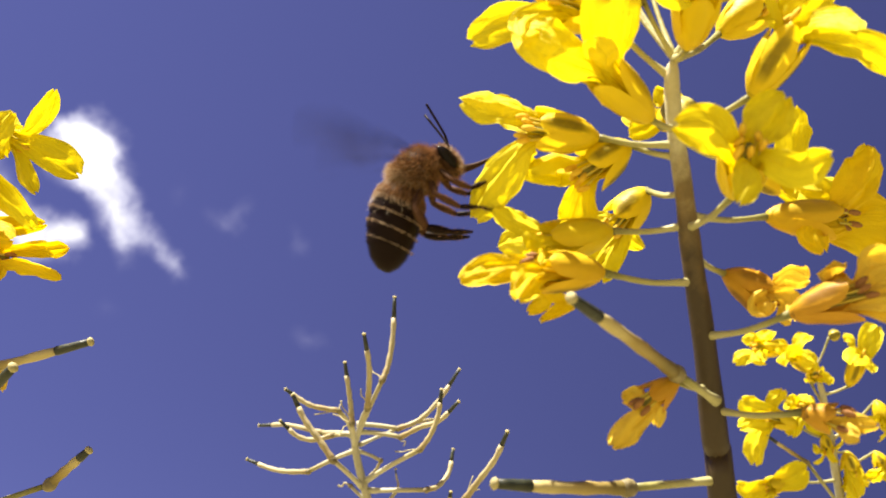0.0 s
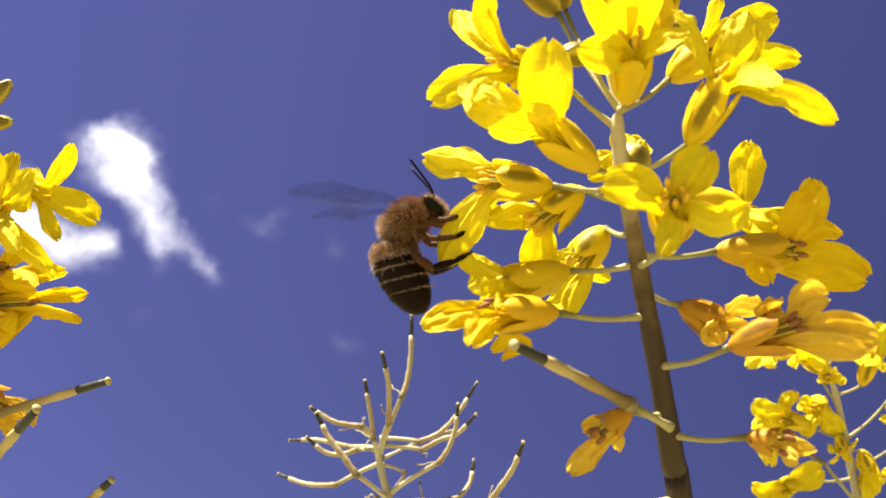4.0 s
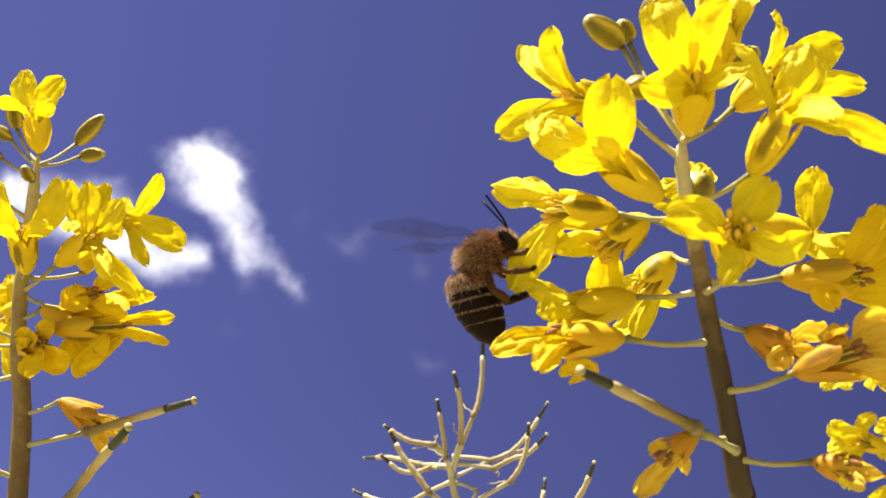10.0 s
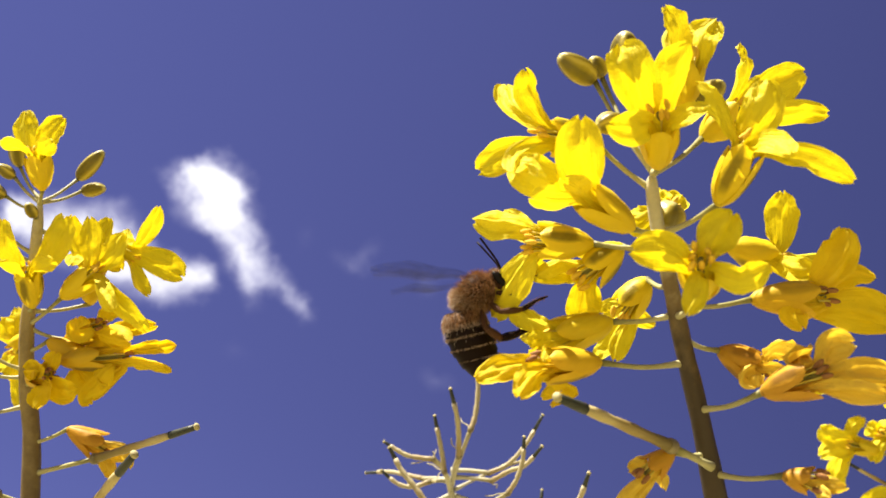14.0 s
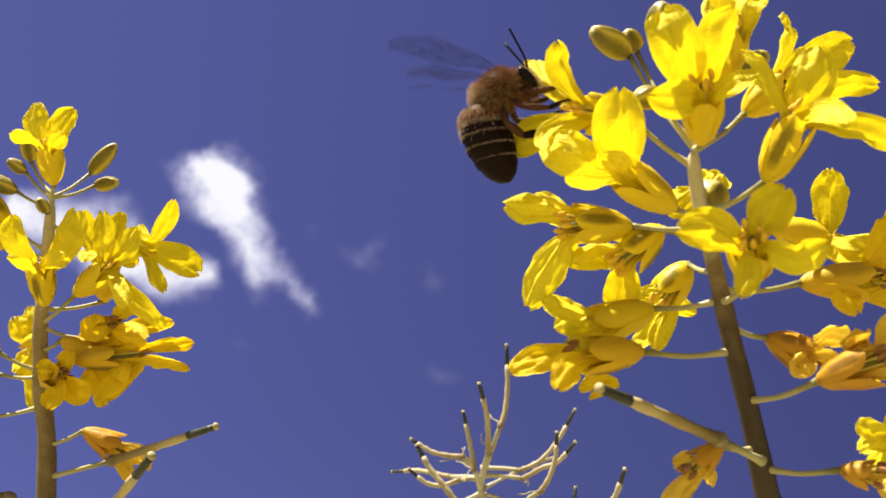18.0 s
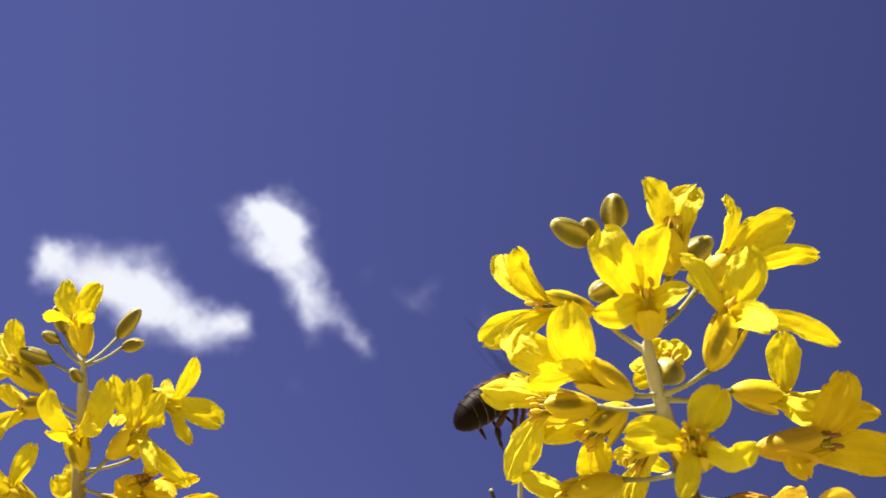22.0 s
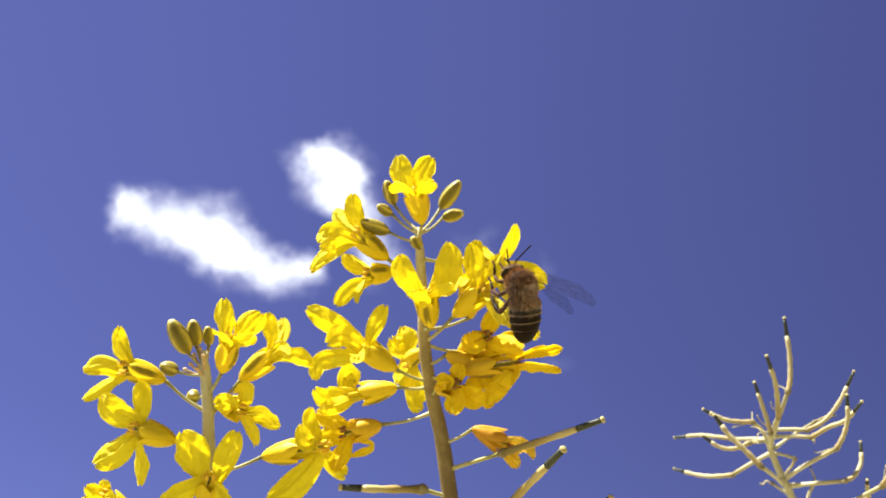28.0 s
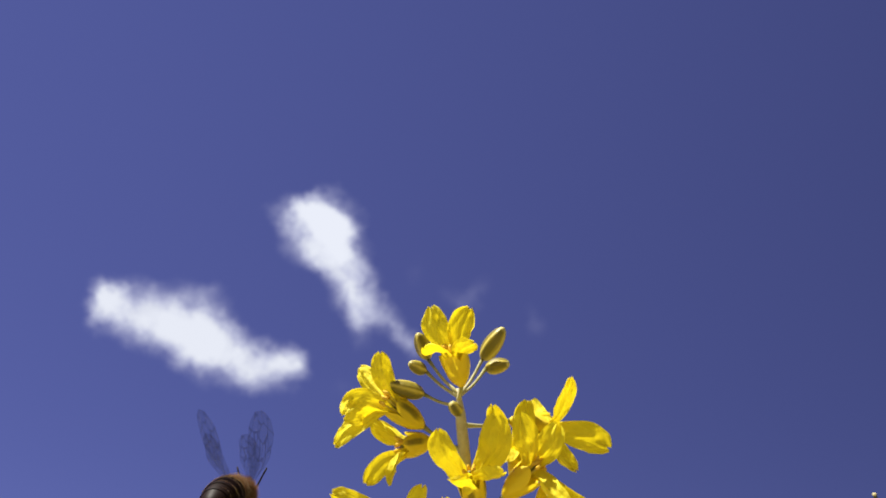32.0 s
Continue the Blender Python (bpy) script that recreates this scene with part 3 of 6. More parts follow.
def pod(pl, stalk, body, r, dry=False):
    """A seed pod on its stalk: skin, dark beak and pale stigma; filaments hang from the joint of a dry one."""
    COUNT[0] += 1
    rnd = random.Random(COUNT[0])
    st = [at(pl, p) for p in stalk]
    pts = [st[-1]] + [at(pl, p) for p in body]
    line = smooth_line(st, 4)
    bm = bmesh.new()
    n = len(line) - 1
    tube(bm, line, [MM * (0.62 if dry else 0.5) * (1.25 - 0.4 * min(1, i / n * 4)) * (0.75 if r < 0.4 else 1) for i in range(n + 1)], 8)
    part("pedicel", bm, PALE_PEDICEL if dry else PEDICEL, pl)
    line = smooth_line(pts, 6)
    n = len(line) - 1
    cut = int(n * (0.84 if dry else 0.75))
    bm = bmesh.new()
    tube(bm, line[:cut + 1], [MM * r * (1.18 if dry else 1.0) * (1.0 + 0.10 * math.sin(i * 1.9) - 0.18 * (i / n) + (0.12 if i == 0 else 0)) for i in range(cut + 1)], 10)
    body_ob = part("pod", bm, POD_DRY if dry else POD, pl, "pale upcurved seed pod" if dry else "young yellow-green seed pod")
    bm = bmesh.new()
    tube(bm, line[cut:], [MM * r * (0.92 - 0.22 * i / max(1, n - cut)) for i in range(n - cut + 1)], 10)
    part("beak", bm, POD_TIP, body_ob, "dark green beak")
    bm = bmesh.new()
    blob(bm, line[-1], line[-1] - line[-2], 0.34 * MM * max(r, 0.4) / 0.55, 0.56 * MM * max(r, 0.35) / 0.6, 2, 0.15, rings=6, sides=10)
    part("stigma", bm, STIGMA, body_ob, "pale stigma")
    bm = bmesh.new()
    blob(bm, line[0], line[1] - line[0], 0.95 * MM * max(r, 0.4) / 0.55, 0.78 * MM * max(r, 0.4) / 0.55, rings=6, sides=10)
    part("joint", bm, NODE, body_ob, "brown joint")
    for k in range(rnd.choice((0, 1, 1, 2)) if dry and r > 0.3 else 0):
        way = Vector((rnd.uniform(-1, 1), rnd.uniform(-1, 1), rnd.uniform(-0.4, 1))).normalized()
        turn = way.orthogonal().normalized() * rnd.uniform(-1.2, 1.2)
        curl = smooth_line([line[0], line[0] + (way * 2.2 + turn * 0.4) * MM, line[0] + (way * 3.6 - turn * 0.6) * MM, line[0] + (way * 5.2 + turn * 0.3) * MM], 4)
        bm = bmesh.new()
        tube(bm, curl, [0.13 * MM] * len(curl), 5)
        part("filament", bm, STIGMA, body_ob, "withered curled filament")
    return body_ob


# ground
bm = bmesh.new()
bmesh.ops.create_circle(bm, cap_ends=True, radius=2500, segments=96)
ground = part("ground", bm, SOIL, None)
tagged(ground, "unseen field soil, pale to bounce light up, with low green growth", "ground", "", "structure")

# tall plant with the dense flower head
ORIGIN = (0.036, 0.087, 1.179)
PLANT = plant('rapeseed_plant', ORIGIN, (23.6, 71.0), LABELS['rape_a'])
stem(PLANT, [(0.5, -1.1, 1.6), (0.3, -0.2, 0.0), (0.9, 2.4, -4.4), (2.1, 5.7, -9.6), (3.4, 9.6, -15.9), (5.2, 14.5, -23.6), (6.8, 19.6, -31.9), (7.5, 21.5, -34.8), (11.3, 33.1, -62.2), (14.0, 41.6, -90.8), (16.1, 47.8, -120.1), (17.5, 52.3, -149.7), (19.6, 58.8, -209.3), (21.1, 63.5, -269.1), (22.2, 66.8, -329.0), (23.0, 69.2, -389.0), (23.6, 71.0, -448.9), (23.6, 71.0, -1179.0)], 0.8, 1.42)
flower(PLANT, (0.5, -1.1, 1.6), (3.9, -5.1, 7.8), (4.8, -7.4, 12.7), [(3.3, -9.7, 15.9, 2.3, -11.3, 18.2, 3.6, 40.0), (6.4, -8.5, 15.7, 8.3, -8.0, 18.2, 4.6, -25.0), (3.3, -5.6, 17.3, 3.8, -4.1, 21.3, 3.3, 0.0), (5.0, -3.1, 18.2, 6.0, -1.4, 19.9, 3.3, 0.0)])
flower(PLANT, (0.5, -1.1, 1.6), (1.3, -5.2, -0.3), (1.7, -11.1, 2.1), [(-1.0, -16.0, 5.0, -2.1, -16.9, 8.2, 5.1, 0.0), (3.4, -14.8, 5.7, 5.2, -16.6, 7.9, 4.6, 30.0), (-1.0, -14.9, -1.4, -3.2, -16.6, -1.9, 3.9, -25.0), (4.6, -14.0, 0.6, 7.0, -15.4, 0.2, 3.6, -40.0)])
flower(PLANT, (0.5, -1.1, 1.6), (6.2, 5.9, 11.0), (10.4, 5.5, 14.4), [(11.6, 3.9, 20.4, 11.2, 2.4, 23.0, 4.9, 70.0), (16.4, 7.1, 19.7, 19.4, 7.3, 21.3, 5.4, 0.0), (18.7, 9.5, 16.8, 22.1, 9.7, 16.4, 4.0, 40.0), (13.5, 10.2, 20.9, 15.5, 12.5, 24.6, 4.4, 0.0)])
flower(PLANT, (1.0, 2.7, -4.8), (7.8, -2.2, -3.7), (11.1, -6.1, 1.2), [(13.0, -7.8, 5.6, 13.4, -8.3, 8.8, 5.0, 0.0), (8.0, -8.7, 6.1, 5.9, -10.2, 7.5, 4.8, 60.0), (17.4, -6.4, -0.9, 21.9, -4.8, -3.0, 3.8, 50.0), (13.2, -10.8, -1.9, 15.2, -12.5, -4.2, 3.9, -30.0)])
flower(PLANT, (0.4, -0.1, -0.2), (-6.1, -2.4, 5.2), (-11.8, -5.4, 4.8), [(-13.5, -9.0, 8.2, -13.7, -11.4, 10.4, 3.5, 40.0), (-16.3, -5.9, 9.4, -17.8, -4.1, 13.8, 3.8, 20.0), (-16.8, -4.8, 2.6, -20.4, -3.1, 1.6, 4.1, 0.0), (-14.2, -8.4, 0.1, -14.4, -10.2, -3.4, 3.8, 0.0)])
flower(PLANT, (0.9, 2.5, -4.6), (-1.9, -0.9, -5.8), (-7.3, -7.1, -4.4), [(-6.6, -12.6, -2.7, -6.3, -15.3, 0.3, 5.2, 0.0), (-12.6, -8.8, -2.7, -15.3, -8.2, -1.0, 5.2, 0.0), (-9.6, -11.0, -7.6, -11.5, -13.5, -8.7, 3.5, -40.0), (-6.9, -10.8, -6.2, -8.1, -13.4, -6.6, 3.2, -40.0)])
flower(PLANT, (1.2, 3.4, -5.9), (-7.0, 3.1, -5.5), (-13.6, 1.1, -6.1), [(-16.8, 0.1, -4.2, -21.1, -0.4, -3.8, 4.5, 35.0), (-17.1, 4.6, -10.4, -19.5, 7.7, -13.3, 4.6, 20.0), (-13.8, 6.4, -7.3, -10.5, 9.6, -6.6, 3.2, -40.0), (-15.6, 3.5, -3.1, -18.7, 4.3, 0.1, 3.5, 0.0)])
flower(PLANT, (1.5, 4.1, -7.0), (-3.6, 5.1, -4.9), (-8.0, 5.4, -8.3), [(-8.5, 8.7, -10.3, -9.1, 10.2, -13.3, 4.3, 0.0), (-11.0, 4.9, -7.1, -13.7, 4.0, -9.3, 2.6, 30.0), (-8.1, 11.5, -8.5, -7.3, 12.0, -11.1, 2.9, 0.0), (-10.6, 9.3, -6.2, -13.0, 10.2, -4.9, 2.8, 0.0)])
flower(PLANT, (2.8, 7.7, -12.9), (-5.1, 9.1, -13.2), (-11.7, 7.2, -16.2), [(-14.8, 6.2, -14.1, -17.3, 5.9, -13.0, 3.2, 30.0), (-12.7, 4.4, -18.3, -13.4, 1.5, -19.9, 3.3, -20.0), (-10.8, 3.3, -19.3, -11.7, 1.7, -21.4, 3.0, 0.0), (-15.3, 10.9, -14.2, -17.1, 13.4, -13.5, 3.0, 0.0)])
flower(PLANT, (3.8, 10.9, -17.8), (-5.9, 5.4, -20.0), (-12.1, 2.8, -21.5), [(-16.1, 0.8, -22.6, -19.3, 0.5, -24.1, 3.6, 30.0), (-12.8, -1.6, -24.9, -13.5, -2.8, -27.4, 3.2, 0.0), (-9.0, 7.0, -22.9, -11.8, 8.1, -24.5, 2.0, 50.0), (-11.6, 8.1, -22.0, -13.2, 9.2, -23.1, 2.2, 30.0)], tone=1)
flower(PLANT, (2.8, 7.9, -13.1), (5.7, -2.6, -15.3), (5.8, -8.9, -14.7), [(2.1, -12.4, -15.0, -0.9, -13.3, -15.2, 4.1, 0.0), (7.7, -9.0, -11.1, 9.3, -9.6, -9.0, 4.3, 0.0), (9.6, -9.9, -17.0, 12.4, -10.6, -15.9, 3.5, 30.0), (5.2, -11.3, -19.5, 4.4, -11.6, -21.6, 2.7, 0.0)])
flower(PLANT, (2.2, 6.0, -10.1), (-1.1, 13.4, -5.4), (-4.0, 15.4, -8.7), [(-4.7, 17.8, -11.5, -5.6, 19.1, -14.4, 3.3, 20.0), (-6.5, 18.8, -12.2, -8.2, 19.3, -14.3, 3.0, 30.0), (-6.3, 18.5, -7.1, -7.6, 19.4, -7.5, 3.2, 0.0), (-2.4, 20.3, -7.9, -0.5, 22.2, -8.1, 2.5, 0.0)])
flower(PLANT, (0.8, 2.0, -3.7), (0.2, 9.5, 0.6), (1.6, 10.0, 2.7), [(2.4, 10.7, 4.1, 3.4, 12.2, 6.3, 3.4, 0.0), (0.5, 9.8, 4.5, 0.9, 10.2, 6.2, 3.0, 0.0), (-1.8, 9.9, 0.6, -3.4, 10.7, 0.4, 2.9, 0.0), (-2.4, 11.8, 3.3, -3.4, 13.1, 4.7, 2.7, 0.0)])
flower(PLANT, (1.1, 2.9, -5.1), (9.1, 15.2, 0.2), (15.0, 18.6, -0.2), [(15.9, 17.1, 5.4, 16.3, 15.6, 8.5, 5.0, 20.0), (18.7, 18.8, -0.4, 21.5, 18.5, -0.2, 3.1, -30.0), (17.3, 16.1, -2.9, 19.8, 15.1, -3.7, 3.7, 0.0), (18.3, 23.1, 0.2, 21.1, 26.1, 0.9, 3.6, 0.0)])
flower(PLANT, (2.6, 7.2, -12.0), (11.6, 11.6, -9.2), (19.3, 13.7, -8.0), [(22.6, 12.8, -2.2, 23.0, 11.5, 0.5, 5.5, 15.0), (24.3, 15.8, -8.8, 28.9, 16.9, -9.9, 5.5, 0.0), (23.6, 17.2, -3.0, 27.1, 19.4, -2.5, 3.6, -30.0), (16.3, 11.8, -10.8, 17.3, 12.1, -13.0, 3.4, 0.0)], tone=1)
flower(PLANT, (3.3, 9.3, -15.3), (7.6, 15.4, -14.4), (12.1, 16.7, -16.0), [(14.3, 16.3, -13.9, 16.9, 17.1, -13.7, 3.5, 40.0), (11.2, 15.0, -18.0, 11.9, 14.8, -19.3, 3.0, 0.0), (13.7, 15.5, -17.3, 14.3, 14.8, -19.9, 3.4, 40.0)], tone=2)
flower(PLANT, (5.0, 13.9, -22.6), (12.0, 5.2, -23.4), (17.2, 2.9, -22.4), [(19.1, 3.9, -18.6, 21.7, 4.4, -17.9, 3.8, 0.0), (21.9, 4.2, -21.9, 26.1, 4.8, -22.4, 4.3, 0.0), (15.5, 4.6, -20.0, 17.4, 6.4, -17.7, 3.5, 50.0), (20.4, 1.5, -24.4, 23.8, 0.7, -25.2, 2.8, 30.0)], tone=2)
flower(PLANT, (5.9, 16.7, -27.2), (1.9, 12.3, -28.3), (-0.6, 12.7, -30.5), [(-2.1, 12.4, -33.1, -4.2, 11.9, -35.7, 2.8, 20.0), (-1.5, 14.4, -29.8, -3.2, 14.0, -30.1, 3.2, 40.0), (0.5, 16.3, -30.2, 0.6, 19.1, -30.9, 2.0, 40.0)], tone=2)
flower(PLANT, (6.2, 17.9, -29.1), (14.2, 12.5, -30.6), (17.0, 12.4, -31.2), [(18.5, 12.0, -31.7, 20.4, 10.4, -32.1, 2.2, 30.0), (17.3, 11.9, -32.2, 18.7, 10.6, -33.4, 1.9, 30.0)], tone=2)
bud(PLANT, (0.5, -1.1, 1.6), (-7.1, 0.2, 16.9), (-11.4, -3.7, 18.4), 2.1)
bud(PLANT, (0.5, -1.1, 1.6), (-6.3, 1.1, 18.1), (-7.3, -1.5, 19.6), 1.5)
bud(PLANT, (0.5, -1.1, 1.6), (-3.3, -0.2, 18.2), (-2.9, -3.4, 21.9), 2)
bud(PLANT, (0.5, -1.1, 1.6), (4.1, 1.5, 12.4), (9.2, 0.5, 15.6), 2)
bud(PLANT, (0.5, -1.1, 1.6), (-3.2, -3.8, 7.6), (-6.0, -5.1, 5.8), 1.7)
bud(PLANT, (0.7, 1.4, -2.7), (1.4, 5.9, -1.9), (2.5, 3.8, 0.6), 2.4)
pod(PLANT, [(6.4, 15.2, -29.1), (1.9, 11.0, -28.0)], [(-3.8, 1.3, -28.3), (-8.7, -6.5, -28.5)], 0.68)
pod(PLANT, [(7.6, 21.7, -35.4), (-2.3, 17.2, -38.2)], [(-8.5, 13.5, -39.6), (-15.1, 9.7, -40.7)], 0.7)

# slender plant
ORIGIN = (-0.070, 0.109, 1.196)
PLANT = plant('rapeseed_plant', ORIGIN, (8.9, 52.3), LABELS['rape_b'])
stem(PLANT, [(-0.4, -0.2, 0.2), (-0.6, 2.0, -5.8), (-0.8, 5.0, -14.0), (-1.2, 7.9, -22.1), (-0.6, 11.6, -31.1), (0.7, 16.4, -42.0), (2.7, 24.9, -70.7), (4.1, 31.1, -100.0), (5.1, 35.6, -129.7), (5.8, 38.8, -159.5), (6.9, 43.5, -219.3), (7.7, 46.8, -279.2), (8.2, 49.3, -339.2), (8.6, 51.0, -399.1), (8.9, 52.3, -459.1), (8.9, 52.3, -1196.0)], 0.85, 1.50, STEM_TAN)
flower(PLANT, (-0.5, 0.5, -1.6), (1.3, -2.1, -0.0), (1.3, -5.5, 4.6), [(-1.3, -7.5, 8.8, -1.9, -8.4, 12.6, 4.7, 0.0), (2.7, -5.6, 9.0, 4.5, -6.2, 12.1, 4.7, 0.0), (0.6, -9.2, 4.1, -0.9, -12.2, 3.8, 3.7, -40.0), (4.0, -7.7, 4.4, 7.3, -9.7, 4.5, 3.7, 40.0)])
flower(PLANT, (-0.7, 3.5, -9.9), (-6.6, -0.7, -6.1), (-10.8, -5.5, -2.8), [(-11.5, -7.1, 2.4, -11.4, -8.5, 5.5, 3.6, 30.0), (-14.1, -9.0, -3.9, -16.6, -10.5, -6.0, 5.8, 0.0), (-16.9, -7.6, -7.4, -20.3, -6.9, -9.8, 3.9, 30.0), (-16.2, -4.5, 2.3, -18.3, -4.2, 4.6, 4.1, 0.0)])
flower(PLANT, (-0.7, 4.1, -11.4), (-5.7, 0.8, -8.4), (-9.9, -0.8, -9.3), [(-12.9, -2.2, -12.2, -16.4, -2.2, -15.7, 3.4, 0.0), (-9.8, -3.7, -13.3, -10.0, -4.6, -16.8, 2.9, 40.0), (-13.3, -1.1, -7.1, -16.2, -2.4, -4.8, 3.4, 30.0), (-15.5, 1.8, -5.4, -18.9, 1.9, -4.0, 2.6, 0.0)])
flower(PLANT, (-1.0, 6.8, -19.1), (2.0, 3.8, -19.7), (2.6, -0.5, -15.0), [(0.1, -4.4, -11.8, -0.5, -6.4, -8.2, 5.0, 0.0), (7.0, -1.5, -11.0, 8.5, -3.0, -6.0, 5.6, 0.0), (3.6, -5.0, -17.2, 2.8, -8.0, -16.9, 3.9, -40.0), (7.7, -3.6, -16.0, 10.7, -4.8, -15.5, 3.6, 40.0)])
flower(PLANT, (-1.2, 7.7, -21.4), (6.3, 4.9, -17.4), (12.2, 3.5, -13.6), [(11.7, 1.4, -9.4, 11.5, -0.8, -5.0, 4.6, 0.0), (14.8, 3.3, -10.2, 16.8, 2.5, -6.5, 4.8, 0.0), (16.4, 1.8, -18.4, 19.3, 2.1, -21.1, 4.0, 0.0), (20.0, 5.5, -20.0, 22.6, 7.9, -22.3, 4.1, 20.0)])
flower(PLANT, (-0.6, 2.0, -5.7), (5.0, 9.7, -3.5), (11.3, 13.4, -4.6), [(14.1, 12.6, 0.1, 16.0, 10.6, 3.6, 3.6, 50.0), (17.3, 15.7, -5.8, 20.6, 17.1, -7.9, 5.3, 0.0), (12.8, 15.1, -9.3, 14.6, 17.0, -11.5, 3.2, 0.0), (7.8, 15.0, -1.3, 6.7, 15.5, 1.7, 3.8, 0.0)])
flower(PLANT, (-0.8, 10.3, -28.0), (6.9, 8.7, -27.5), (16.6, 11.3, -25.6), [(21.6, 11.7, -23.7, 26.2, 11.3, -23.4, 3.4, 40.0), (21.1, 11.6, -26.6, 25.5, 12.9, -27.3, 3.1, 40.0), (13.9, 10.8, -30.0, 16.4, 9.8, -27.7, 3.9, 0.0), (11.5, 11.9, -32.2, 11.9, 12.8, -33.8, 3.7, 0.0)], tone=1)
flower(PLANT, (-1.2, 7.8, -21.6), (5.2, 10.5, -22.9), (10.9, 9.9, -20.8), [(9.5, 7.5, -22.3, 9.3, 6.5, -20.3, 4.8, 0.0), (15.8, 11.0, -20.6, 21.7, 11.1, -19.8, 3.5, 30.0), (10.9, 12.0, -17.5, 11.6, 12.9, -13.6, 4.0, 0.0), (15.8, 8.6, -23.1, 19.5, 8.4, -24.1, 4.3, 0.0)], tone=1)
flower(PLANT, (-1.0, 6.8, -19.1), (6.5, 12.3, -15.2), (7.1, 8.9, -9.8), [(4.6, 5.6, -5.3, 4.7, 3.0, -2.3, 3.8, 0.0), (8.7, 7.5, -5.1, 9.8, 6.2, -1.1, 4.1, 0.0), (7.6, 4.3, -9.8, 7.5, 3.1, -12.3, 4.0, 0.0), (12.1, 7.3, -8.8, 14.0, 8.0, -10.9, 4.2, 0.0)])
flower(PLANT, (-1.0, 9.4, -25.6), (3.8, 8.0, -24.1), (8.8, 11.5, -26.3), [(11.7, 12.9, -29.0, 15.3, 13.1, -28.3, 3.9, 0.0), (8.2, 11.4, -29.5, 7.5, 12.4, -32.3, 4.2, 0.0), (11.3, 12.5, -23.4, 13.7, 12.9, -21.7, 4.1, 30.0), (9.1, 12.1, -22.2, 10.3, 11.2, -19.0, 3.6, 0.0)], tone=1)
flower(PLANT, (-0.8, 10.6, -28.6), (-6.1, 5.7, -27.1), (-10.4, 1.1, -24.3), [(-17.2, -4.6, -19.3, -20.2, -6.8, -17.7, 4.9, 0.0), (-8.1, 0.1, -19.7, -6.1, -0.6, -16.1, 3.6, 30.0), (-18.3, -1.6, -26.8, -20.3, -0.9, -30.4, 4.0, 10.0), (-9.1, -3.2, -26.6, -9.3, -4.7, -28.8, 3.9, 0.0), (-13.1, -3.4, -22.7, -15.8, -5.0, -24.6, 4.6, 0.0)])
flower(PLANT, (-0.7, 11.0, -29.6), (-6.8, 8.0, -30.1), (-15.1, 6.1, -32.2), [(-15.5, 5.0, -27.7, -17.8, 5.2, -30.6, 4.5, 0.0), (-19.5, 3.1, -33.0, -20.9, 0.6, -31.6, 4.5, 0.0), (-16.3, 2.0, -35.0, -18.3, -0.8, -36.3, 3.5, 0.0)])
flower(PLANT, (-0.3, 12.9, -34.0), (-9.9, 8.7, -37.3), (-15.7, 6.6, -39.1), [(-18.9, 5.3, -37.0, -22.3, 4.1, -35.4, 3.8, 20.0), (-11.6, 8.5, -41.4, -15.0, 6.8, -43.8, 2.0, 40.0), (-15.8, 5.0, -43.5, -16.6, 3.9, -47.2, 3.9, 0.0), (-20.0, 6.2, -40.0, -23.3, 6.0, -40.5, 3.6, 0.0)], tone=1)
flower(PLANT, (-0.6, 11.6, -31.1), (1.6, 8.8, -30.8), (6.0, 7.2, -30.5), [(5.1, 5.5, -30.3, 3.4, 4.8, -30.6, 3.4, 0.0), (6.9, 6.8, -33.8, 7.0, 5.8, -36.8, 4.5, 0.0), (9.5, 7.7, -33.0, 12.4, 7.8, -32.9, 4.5, 0.0), (6.9, 6.8, -28.7, 7.6, 6.3, -26.8, 3.5, 0.0)], tone=1)
flower(PLANT, (-1.2, 7.9, -22.1), (-4.2, 12.5, -21.5), (-7.4, 13.9, -22.7), [(-9.6, 12.9, -20.4, -10.9, 11.4, -18.3, 5.4, 0.0), (-8.2, 13.1, -19.2, -8.9, 12.3, -15.7, 4.9, 0.0), (-9.9, 16.5, -25.6, -11.3, 16.4, -27.0, 5.4, 0.0), (-8.2, 19.1, -29.6, -7.1, 19.6, -32.1, 4.9, 0.0)])
flower(PLANT, (0.5, 15.4, -39.9), (6.9, 15.6, -37.1), (12.1, 19.1, -39.2), [(13.3, 19.7, -41.7, 14.8, 20.2, -43.9, 3.1, 0.0), (15.9, 20.1, -40.1, 18.1, 19.8, -42.3, 2.8, 20.0), (13.5, 21.1, -39.4, 15.4, 22.9, -38.7, 3.1, 0.0)], tone=2)
bud(PLANT, (-0.5, 0.9, -2.7), (-6.3, -1.7, -0.7), (-11.2, -5.8, 0.5), 1.7)
bud(PLANT, (-0.5, 0.3, -1.1), (-6.3, -1.2, 3.5), (-8.4, -4.0, 4.5), 1.3)
bud(PLANT, (-0.5, 0.3, -1.1), (1.4, 5.4, 6.9), (6.4, 3.8, 11.8), 1.9)
bud(PLANT, (-0.5, 0.3, -1.1), (0.8, 8.1, 6.0), (5.4, 8.6, 6.7), 1.6)
bud(PLANT, (-0.5, 0.1, -0.6), (-6.1, -1.1, 5.8), (-6.5, -4.6, 9.7), 1.6)
bud(PLANT, (-0.5, 1.2, -3.7), (0.2, -0.4, -4.5), (-0.4, -2.8, -2.9), 1.3)
pod(PLANT, [(0.9, 17.2, -44.7), (12.8, 16.8, -41.7)], [(24.2, 12.4, -40.1), (34.5, 9.7, -37.9)], 0.7)
